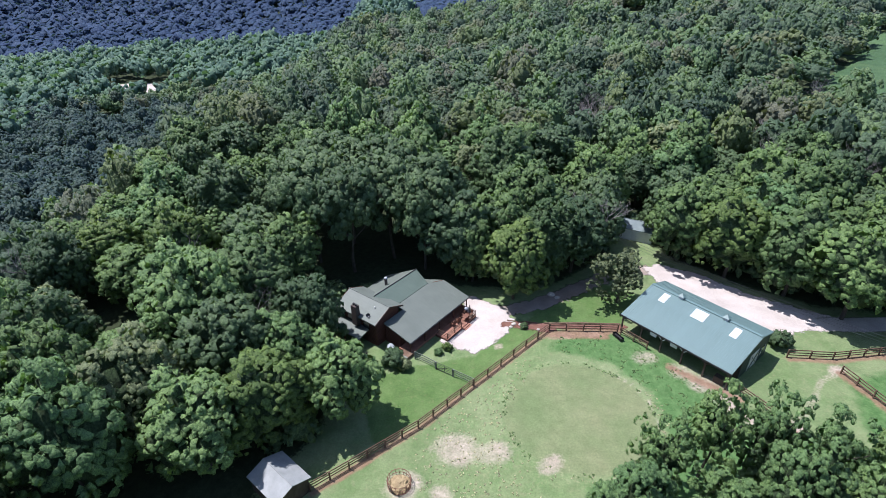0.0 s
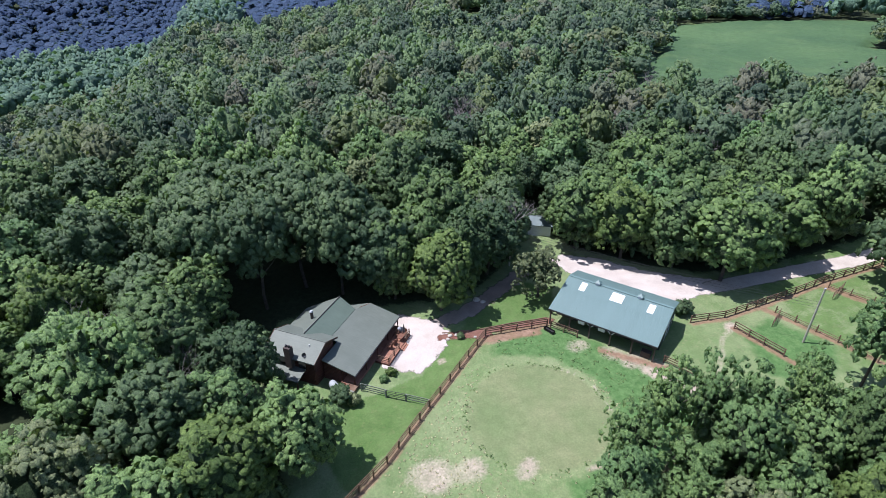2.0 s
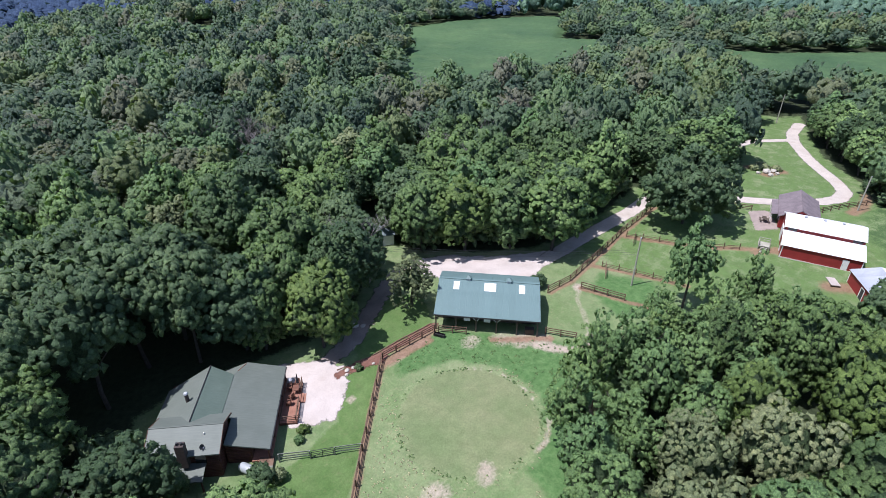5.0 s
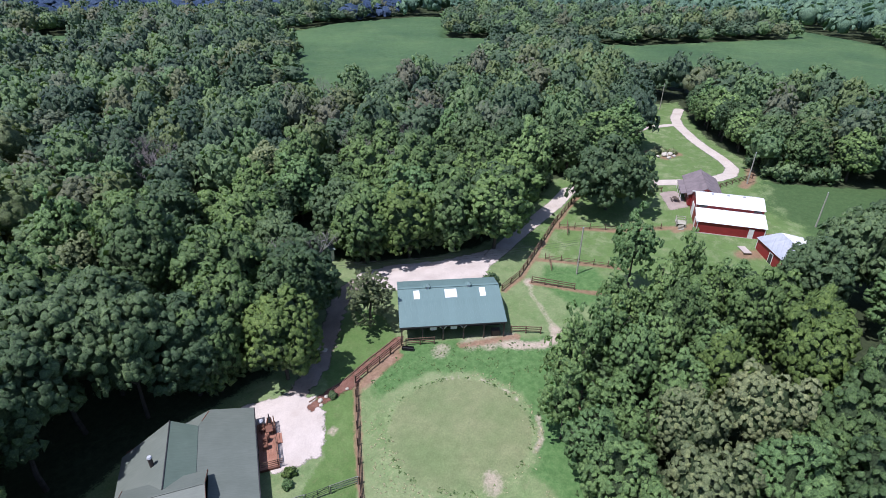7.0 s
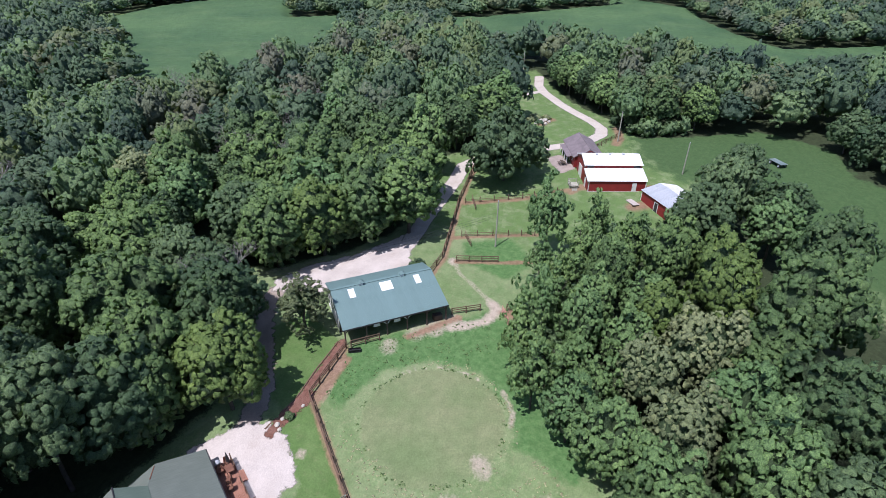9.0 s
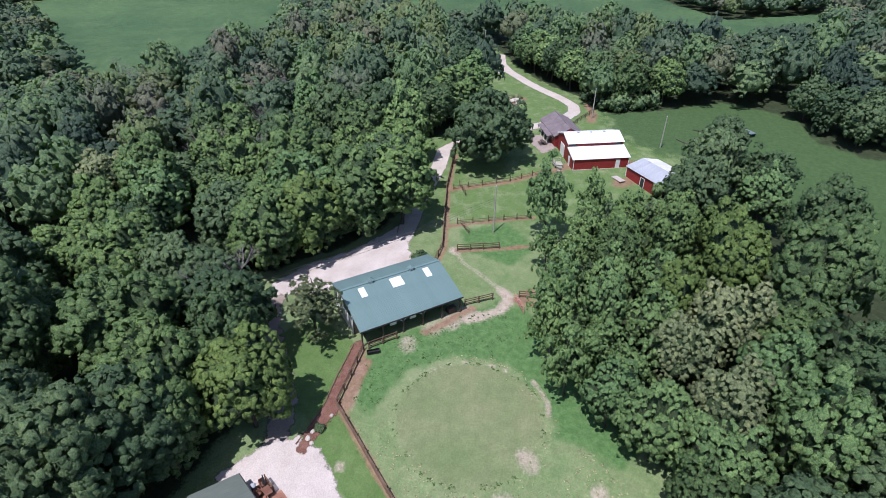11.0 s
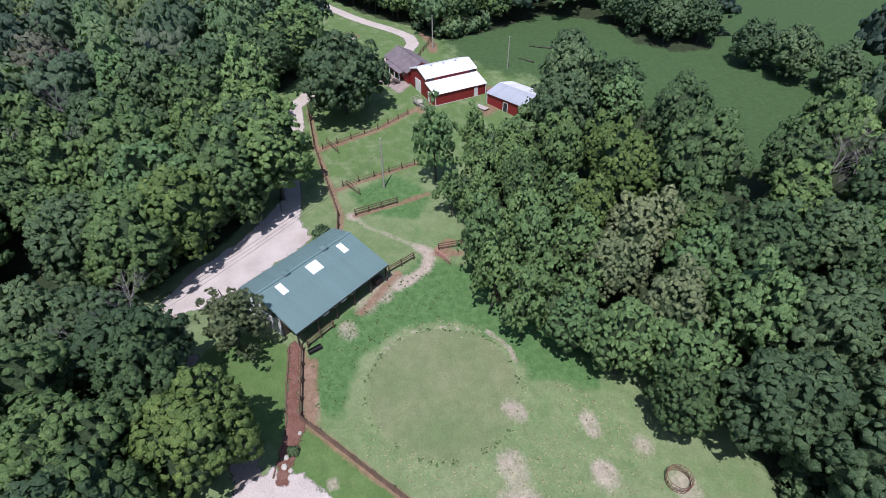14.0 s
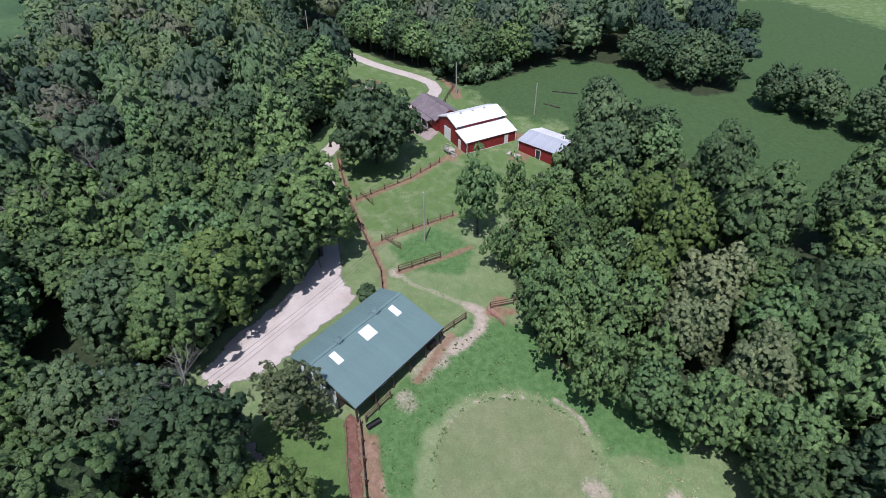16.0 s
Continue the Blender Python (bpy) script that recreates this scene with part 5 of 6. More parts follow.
def sprays(rng, tufts, n, size, mid):
    """Leaf sprays over the tufts: triangle corners, each one's tuft and the way it turns to the light."""
    cen, rad, way, _ = tufts
    w = rad ** 2
    pick = rng.choice(len(cen), n, p=w / w.sum())
    d = rng.normal(size=(n, 3)) + way[pick] * 0.8 + np.array((0, 0, 0.35))
    d /= np.linalg.norm(d, axis=1)[:, None]
    p = cen[pick] + d * (rad[pick] * (rng.uniform(0.9, 1.3, n) + (rng.random(n) < 0.1) * rng.uniform(0, 0.35, n)))[:, None]
    nrm = d * 0.7 + way[pick] * 0.3 + rng.normal(size=(n, 3)) * 0.45 + np.array((0, 0, 0.15))
    nrm /= np.linalg.norm(nrm, axis=1)[:, None]
    t = np.cross(nrm, rng.normal(size=(n, 3)))
    t /= np.linalg.norm(t, axis=1)[:, None]
    b = np.cross(nrm, t)
    s = size * rng.uniform(0.65, 1.35, n)[:, None]
    droop = -0.18 * s * nrm
    away = p - mid
    away /= np.linalg.norm(away, axis=1)[:, None] + 1e-9
    shade = d * 0.5 + way[pick] * 0.3 + away * 0.4 + rng.normal(size=(n, 3)) * 0.3 + np.array((0, 0, 0.1))
    return np.stack([p - t * s * 0.42 + b * s * 0.5, p - t * s * 0.5 - b * s * 0.45 + droop, p + t * s * 0.72 + droop], 1), pick, shade


def core(lobes, z0, lon, lat, k=0.9):
    """The dense inner foliage: a closed skin just under the boughs' surface, as corners and faces."""
    lob = np.array(lobes, float)
    cen = lob[:, :3] - np.array((0, 0, z0))
    th = np.linspace(-math.pi / 2 + 0.05, math.pi / 2 - 0.05, lat + 1)
    ph = np.linspace(0, 2 * math.pi, lon + 1)[:-1]
    g, h = np.meshgrid(ph, th)
    d = np.stack([np.cos(h) * np.cos(g), np.cos(h) * np.sin(g), np.sin(h)], -1)
    b = d @ cen.T
    disc = b * b - ((cen ** 2).sum(1) - lob[:, 3] ** 2)
    t = np.where(disc > 0, b + np.sqrt(np.maximum(disc, 0)), 0).max(-1)
    rough = np.random.default_rng(len(lobes)).uniform(0.95, 1.03, t.shape)
    p = d * (t * k * rough)[..., None] + np.array((0, 0, z0))
    i = np.arange(lat)[:, None] * lon + np.arange(lon)[None]
    i2 = np.arange(lat)[:, None] * lon + (np.arange(lon)[None] + 1) % lon
    a, b, c, e = i.ravel(), i2.ravel(), (i2 + lon).ravel(), (i + lon).ravel()
    return p.reshape(-1, 3), np.concatenate([np.stack([a, b, c], 1), np.stack([a, c, e], 1)])


def skin_normals(p, f):
    """Smooth outward ways of a skin's corners."""
    q = np.cross(p[f[:, 1]] - p[f[:, 0]], p[f[:, 2]] - p[f[:, 0]])
    out = np.zeros_like(p)
    for j in range(3):
        np.add.at(out, f[:, j], q)
    return out / (np.linalg.norm(out, axis=1)[:, None] + 1e-9)


def domes(rng, tufts, mid):
    """The tufts as small uneven domes: corners, faces, tuft and outward lean of each corner."""
    cen, rad, way, _ = tufts
    n, k = len(cen), 6
    up = way + np.array((0, 0, 0.3))
    up /= np.linalg.norm(up, axis=1)[:, None]
    t = np.cross(up, rng.normal(size=(n, 3)))
    t /= np.linalg.norm(t, axis=1)[:, None]
    b = np.cross(up, t)
    r = rad[:, None]
    pts, nrm = [cen + up * r * rng.uniform(0.8, 1.25, (n, 1))], [up]
    for j in range(k):
        a = 2 * math.pi * j / k
        out = t * math.cos(a) + b * math.sin(a)
        pts.append(cen + out * r * rng.uniform(0.75, 1.25, (n, 1)) + rng.normal(size=(n, 3)) * r * 0.15)
        nrm.append(out + up * 0.35)
    p, q = np.stack(pts, 1), np.stack(nrm, 1)
    q = q / np.linalg.norm(q, axis=2)[..., None] + rng.normal(size=q.shape) * 0.12
    away = p - mid
    q = q * 0.75 + 0.4 * away / (np.linalg.norm(away, axis=2)[..., None] + 1e-9)
    f = [(0, 1 + j, 1 + (j + 1) % k) for j in range(k)]
    m = p.shape[1]
    faces = (np.array(f)[None] + (np.arange(n) * m)[:, None, None]).reshape(-1, 3)
    return p.reshape(-1, 3), faces, np.repeat(np.arange(n), m), q.reshape(-1, 3)


def leaves(rng, lobes, z0, tufts, r0, r1, n, size, lon, lat, k):
    """One crown: tufts, leaf sprays and the inner foliage: (corners, faces, faces that are outer, tuft and outward lean of each corner)."""
    got = clumps(rng, lobes, tufts, r0, r1)
    mid = np.array((0, 0, z0))
    tri, pick, shade = sprays(rng, got, n, size, mid)
    dv, df, own, lean = domes(rng, got, mid)
    cv, cf = core(lobes, z0, lon, lat, k)
    m, m2 = len(tri) * 3, len(tri) * 3 + len(dv)
    return (np.concatenate([tri.reshape(-1, 3), dv, cv]), np.concatenate([np.arange(m).reshape(-1, 3), df + m, cf + m2]), len(tri) + len(df),
            np.concatenate([np.repeat(pick, 3), own, np.zeros(len(cv), int)]), np.concatenate([np.repeat(shade, 3, 0), lean, skin_normals(cv, cf)]))


def foliage(name, parts, mat, inner=None):
    """One mesh of crowns (corners, faces, number of outer faces, tufts)."""
    co, fa, idx, n = [], [], [], 0
    lean = []
    for c, f, outer, own, out in parts:
        lean.append(out)
        co.append(c)
        fa.append(f + n)
        m = np.zeros(len(f), np.int32)
        m[outer:] = 1
        idx.append(m)
        n += len(c)
    me = quads(name, np.concatenate(co), np.concatenate(fa))
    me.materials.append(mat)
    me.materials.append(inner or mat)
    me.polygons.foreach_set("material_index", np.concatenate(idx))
    me.polygons.foreach_set("use_smooth", np.ones(len(me.polygons), bool))
    lean = np.concatenate(lean)
    me.normals_split_custom_set_from_vertices((lean / (np.linalg.norm(lean, axis=1)[:, None] + 1e-9)).tolist())
    return me


def crown_mesh(name, seed, rx, rz, z0, n_lobes, r0, r1, tufts, t0, t1, n, size, mat, lon=18, lat=10, k=0.86, airy=False):
    rng = np.random.default_rng(seed)
    lobes = crown_lobes(rng, rx, rz, z0, n_lobes, r0, r1, 0.4 if airy else 0.62, 1.08 if airy else 1.0)
    got = leaves(rng, lobes, z0, tufts, t0 * 1.16, t1 * 1.16, n, size, lon, lat, k)
    me = foliage(name, [got], mat, INNER_SHADE)
    put_attr(me, "clump", rng.random(tufts + 1)[got[3]])
    return me


def limb_mesh(seed, tall, rx, bare=False):
    """A tapered trunk with forking limbs."""
    rng = random.Random(seed)
    bm = bmesh.new()

    def grow(p, d, r, length, level):
        steps = 3
        for s in range(steps):
            d = (d + Vector((rng.uniform(-1, 1), rng.uniform(-1, 1), rng.uniform(-0.2, 0.5))) * 0.14).normalized()
            q = p + d * length / steps
            r2 = r * 0.82
            tube(p, q, r, r2, sides=(7, 5, 3, 3)[level] if bare else (6, 4)[level], bm=bm)
            p, r = q, r2
            if bare and level < 3 and s > 0 or (level == 0 and s == 1):
                for k in range(2 if level < 2 else 3):
                    a = rng.uniform(0, 6.28)
                    out = Vector((math.cos(a), math.sin(a), rng.uniform(0.35, 0.9))).normalized()
                    grow(p, (d * 0.35 + out).normalized(), r * 0.6, length * rng.uniform(0.45, 0.65), level + 1)
        if level < (3 if bare else 1):
            for k in range(2):
                a = rng.uniform(0, 6.28)
                grow(p, (d + Vector((math.cos(a), math.sin(a), 0.2)) * 0.8).normalized(), r * 0.75, length * 0.55, level + 1)

    grow(Vector((0, 0, -0.4)), Vector((0, 0, 1)), 0.02 * tall, tall * 0.55, 0)
    me = bpy.data.meshes.new("trunk")
    bm.to_mesh(me)
    bm.free()
    me.materials.append(TWIG if bare else BARK)
    return me


KINDS = {}


def kind(key, mat, label, specs, airy=False):
    """Crown and trunk variants of one sort, all for a tree 14 m tall: width, depth, middle, boughs and their radii, tufts and their radii, sprays and their size."""
    made = []
    for i, spec in enumerate(specs):
        crown = crown_mesh("crown", 100 + len(KINDS) * 10 + i, *spec, mat, k=0.5 if airy else 0.86, airy=airy)
        made.append((crown, limb_mesh(300 + len(KINDS) * 10 + i, 14, spec[0])))
    KINDS[key] = (made, label)


kind("maple", LEAF_MIXED, "tall broadleaf tree with dense green crown", [
    (4.5, 6.2, 7.3, 70, 0.8, 1.45, 760, 0.26, 0.46, 3000, 0.22), (4.6, 5.9, 7.4, 84, 0.72, 1.25, 820, 0.25, 0.42, 3000, 0.21), (4.3, 6.5, 7.1, 58, 0.9, 1.6, 720, 0.27, 0.48, 3000, 0.22), (4.6, 6.1, 7.3, 96, 0.65, 1.15, 880, 0.23, 0.4, 3100, 0.2)])
kind("oak", LEAF_DARK, "tall oak with dark green clumped crown", [
    (4.6, 6.0, 7.4, 78, 0.75, 1.3, 740, 0.27, 0.46, 3000, 0.22), (4.4, 6.3, 7.2, 62, 0.85, 1.5, 700, 0.28, 0.5, 3000, 0.22)])
kind("olive", LEAF_OLIVE, "broadleaf tree with yellowish olive-green crown", [(4.4, 6.3, 7.1, 74, 0.75, 1.35, 740, 0.26, 0.46, 3000, 0.22)])
kind("bright", LEAF_BRIGHT, "young broadleaf tree with light green crown", [
    (4.5, 6.1, 7.2, 66, 0.8, 1.4, 760, 0.26, 0.44, 3000, 0.21), (4.6, 5.9, 7.3, 78, 0.72, 1.3, 740, 0.26, 0.46, 3000, 0.21)])
kind("brown", LEAF_BROWN, "broadleaf tree with dull brownish-green crown", [(4.6, 5.8, 7.3, 84, 0.7, 1.25, 900, 0.22, 0.38, 3400, 0.18)])
kind("airy", LEAF_BRIGHT, "slender young tree with loose light green crown", [
    (4.7, 6.3, 7.3, 40, 0.7, 1.2, 420, 0.25, 0.45, 2600, 0.22), (4.9, 6.5, 7.1, 34, 0.75, 1.3, 400, 0.26, 0.46, 2600, 0.22), (4.5, 6.5, 7.2, 46, 0.65, 1.1, 440, 0.25, 0.44, 2600, 0.22)], True)
kind("thin", LEAF_THIN, "half-bare tree with thin brownish-green crown", [(4.6, 6.0, 7.4, 50, 0.6, 1.1, 420, 0.2, 0.36, 3600, 0.18)], True)
kind("tall", LEAF_DARK, "tall forest tree with high dark green crown", [
    (5.0, 4.2, 10.2, 60, 0.8, 1.4, 640, 0.28, 0.48, 2800, 0.22), (4.8, 4.4, 10.0, 52, 0.85, 1.5, 600, 0.28, 0.5, 2800, 0.22)])
kind("hedge", LEAF_DARK, "dense dark green tree with leaves down to the ground", [
    (5.0, 6.4, 6.2, 84, 0.75, 1.3, 700, 0.28, 0.5, 2400, 0.24), (4.8, 6.6, 6.0, 70, 0.85, 1.5, 660, 0.3, 0.52, 2400, 0.24)])
kind("broad", LEAF_DARK, "old wide-spreading oak with low dark green crown", [(8.0, 6.0, 7.0, 110, 0.9, 1.6, 1000, 0.3, 0.55, 4200, 0.26)])
DEAD = limb_mesh(77, 14, 4, True)


def tree(key, variant, x, y, tall, width, turn, group, label=""):
    """width: crown radius; tall: height of the whole tree."""
    made, text = KINDS[key]
    crown, trunk = made[variant % len(made)]
    t = thing("tree", Matrix.Translation((x, y, hz(x, y))) @ pose(0, 0, 0, 0, 0, turn) @ Matrix.Diagonal((width / 5.2, width / 5.2, tall / 14.0, 1)), label or text, "tree", group)
    shared("trunk", trunk, t, Matrix())
    shared("crown", crown, t, Matrix())
    return t


def dead_tree(x, y, tall, turn):
    t = thing("dead_tree", Matrix.Translation((x, y, hz(x, y))) @ pose(0, 0, 0, 0, 0, turn) @ Matrix.Diagonal((tall / 14, tall / 14, tall / 14, 1)), "bare grey dead tree standing in the woods", "tree", "dead trees")
    shared("trunk", DEAD, t, Matrix())


# the single trees that mark the clearing: sort, variant, x, y, height, crown radius
YARD_TREES = [
    ("olive", 0, 10.5, 69.6, 14.0, 5.2), ("thin", 0, 26.2, 68.2, 9.8, 4.5), ("maple", 1, 57.6, 63.6, 15.5, 6.8), ("oak", 0, 64.5, 67.5, 14.5, 6.0), ("maple", 1, 71.5, 67.0, 14.5, 6.4),
    ("maple", 2, 52.4, 69.6, 15.5, 6.2), ("olive", 0, 45.6, 75.0, 15.0, 6.2), ("maple", 1, 16.2, 74.4, 14.5, 4.8), ("maple", 2, 4.4, 75.6, 13.5, 4.4),
]
LANE_TREES = [
    ("broad", 0, 85.0, 50.8, 16.0, 5.6), ("maple", 0, 108.0, 60.0, 14.0, 6.5), ("bright", 1, 118.0, 58.0, 14.0, 6.0), ("maple", 3, 99.0, 66.0, 14.0, 6.5),
    ("oak", 0, 128.0, 61.0, 14.5, 6.0), ("maple", 2, 142.5, 32.5, 13.0, 5.6), ("bright", 0, 151.5, 38.5, 13.0, 5.6), ("oak", 0, 134.0, 24.5, 13.0, 5.4), ("maple", 1, 127.0, 17.0, 13.5, 5.6), ("bright", 1, 161.0, 44.0, 13.0, 5.6), ("maple", 3, 129.5, 7.0, 13.0, 5.6), ("bright", 0, 138.0, 31.5, 12.0, 5.0), ("maple", 1, 146.5, 37.0, 12.0, 5.0), ("maple", 0, 155.5, 42.5, 12.5, 5.2), ("oak", 1, 166.0, 47.0, 12.5, 5.4), ("maple", 2, 131.0, 26.0, 11.5, 4.6),
]
NORTH_TREES = [
    ("maple", 1, 14.5, 86.0, 16.5, 6.2), ("maple", 0, 39.8, 80.8, 14.5, 5.6), ("bright", 0, 53.0, 79.5, 15.0, 5.8), ("oak", 1, 2.5, 77.6, 15.5, 6.2),
    ("oak", 0, 20.8, 77.0, 13.5, 5.4), ("oak", 1, 25.6, 81.6, 13.0, 4.8), ("maple", 0, 29.0, 95.5, 15.0, 5.6), ("oak", 1, 41.5, 87.0, 14.5, 5.6),
    ("oak", 0, 27.0, 87.8, 13.5, 4.6), ("maple", 1, 10.0, 79.0, 15.0, 5.4),
]
PASTURE_TREES = [
    ("airy", 0, 26.0, 37.2, 13.0, 3.6), ("airy", 1, 31.6, 36.8, 12.8, 3.5), ("airy", 2, 37.2, 35.6, 11.0, 3.4), ("airy", 1, 20.8, 35.0, 11.0, 3.4),
    ("airy", 0, 42.6, 34.2, 10.5, 3.0), ("airy", 2, 46.8, 32.4, 8.0, 2.9), ("bright", 1, 17.0, 30.4, 10.0, 3.6), ("airy", 2, 25.6, 31.0, 8.5, 3.4),
    ("bright", 0, 31.0, 30.6, 12.5, 3.6), ("bright", 1, 37.6, 29.2, 10.5, 3.8), ("airy", 1, 22.0, 27.6, 9.5, 3.2), ("bright", 0, 13.2, 26.2, 11.5, 4.2),
    ("maple", 1, 43.0, 27.6, 12.5, 3.6), ("bright", 1, 49.0, 26.6, 9.5, 3.6), ("airy", 0, 47.4, 37.4, 9.0, 2.8),
]
BELT_TREES_A = [
    ("bright", 0, 8.5, 21.6, 12.5, 4.4), ("brown", 0, 23.4, 22.4, 12.0, 4.2), ("brown", 0, 28.6, 16.4, 14.0, 5.0), ("brown", 0, 15.6, 19.4, 13.0, 4.4),
    ("olive", 0, 34.6, 20.6, 13.0, 4.2), ("bright", 0, 39.2, 22.0, 10.5, 3.8), ("maple", 2, 48.4, 19.6, 13.5, 4.2), ("bright", 1, 30.4, 24.4, 10.5, 3.6),
    ("oak", 0, 2.0, 16.0, 14.0, 5.4), ("bright", 1, 20.6, 13.0, 13.0, 4.8), ("maple", 1, 5.4, 23.4, 10.5, 4.0),
]
BELT_TREES_B = [
    ("olive", 0, 41.6, 12.4, 16.0, 5.4), ("maple", 0, 38.4, 3.0, 18.0, 6.6), ("maple", 3, 21.3, 4.6, 16.5, 6.6), ("maple", 2, 30.0, 8.2, 13.0, 4.8),
    ("bright", 1, 12.0, 12.0, 15.0, 5.0), ("maple", 1, 10.0, -4.0, 14.5, 5.6), ("maple", 3, 38.8, -14.0, 15.0, 5.6), ("maple", 0, 26.6, 9.6, 11.5, 4.6),
    ("oak", 0, 8.5, 6.5, 15.0, 6.0),
]
PADDOCK_TREES = [
    ("olive", 0, 51.4, 11.4, 12.5, 4.4), ("oak", 0, 73.0, 8.2, 16.5, 6.0), ("oak", 1, 64.5, 12.5, 14.5, 5.8), ("maple", 0, 55.0, -4.0, 16.0, 6.0),
    ("maple", 2, 57.0, 16.5, 10.5, 4.2), ("oak", 0, 83.0, 4.0, 15.0, 5.6), ("airy", 0, 57.2, 37.8, 15.0, 4.6), ("airy", 2, 61.6, 30.0, 12.0, 3.2),
    ("airy", 1, 52.2, 31.2, 10.5, 3.5), ("maple", 1, 53.4, 25.2, 10.5, 4.0), ("airy", 2, 62.0, 23.0, 9.0, 3.4), ("bright", 0, 65.4, 1.0, 13.0, 5.2),
]
WEST_TREES = [
    ("oak", 1, -7.0, 11.5, 14.5, 6.0), ("oak", 1, -26.0, 50.5, 14.5, 5.8), ("maple", 0, -18.6, 58.4, 12.0, 4.6), ("tall", 0, -22.0, 82.0, 18.0, 6.2), ("tall", 1, -15.5, 79.0, 17.5, 6.0), ("maple", 3, -24.5, 72.0, 15.0, 5.6),
    ("tall", 0, -9.0, 83.5, 18.0, 6.2), ("tall", 1, -17.0, 89.0, 18.0, 6.4), ("tall", 0, -3.0, 86.0, 17.0, 6.0), ("tall", 1, -10.5, 92.5, 18.0, 6.4), ("tall", 1, -3.5, 79.5, 16.5, 5.2), ("tall", 0, -21.5, 96.0, 18.0, 6.4), ("tall", 1, -24.5, 88.5, 17.5, 6.0), ("olive", 0, -19.5, 43.0, 13.0, 5.4),
    ("bright", 0, -19.8, 51.6, 11.5, 4.4), ("bright", 1, -12.4, 46.4, 11.5, 4.7), ("bright", 1, -25.5, 39.0, 13.0, 5.6), ("maple", 3, -27.5, 64.0, 16.0, 6.8),
    ("bright", 0, -36.5, 61.0, 15.0, 5.8), ("oak", 1, -2.5, 4.0, 15.0, 6.0),
]
MEADOW_TREES = [
    ("hedge", 0, 107.0, -33.0, 12.0, 5.2), ("hedge", 1, 114.5, -29.5, 12.5, 5.4), ("hedge", 0, 122.5, -27.0, 12.0, 5.4), ("hedge", 1, 104.6, -41.0, 12.0, 5.0), ("hedge", 0, 113.0, -39.5, 13.0, 5.6),
    ("hedge", 1, 90.0, -46.0, 11.5, 5.2), ("hedge", 0, 82.0, -50.0, 12.0, 5.4), ("hedge", 1, 73.5, -55.5, 12.0, 5.4), ("hedge", 0, 87.0, -54.5, 11.0, 5.2), ("hedge", 1, 65.0, -62.0, 12.0, 5.4), ("hedge", 1, 148.7, -83.4, 7.0, 4.2),
]
MARKED = MEADOW_TREES + YARD_TREES + LANE_TREES + NORTH_TREES + PASTURE_TREES + BELT_TREES_A + BELT_TREES_B + PADDOCK_TREES + WEST_TREES


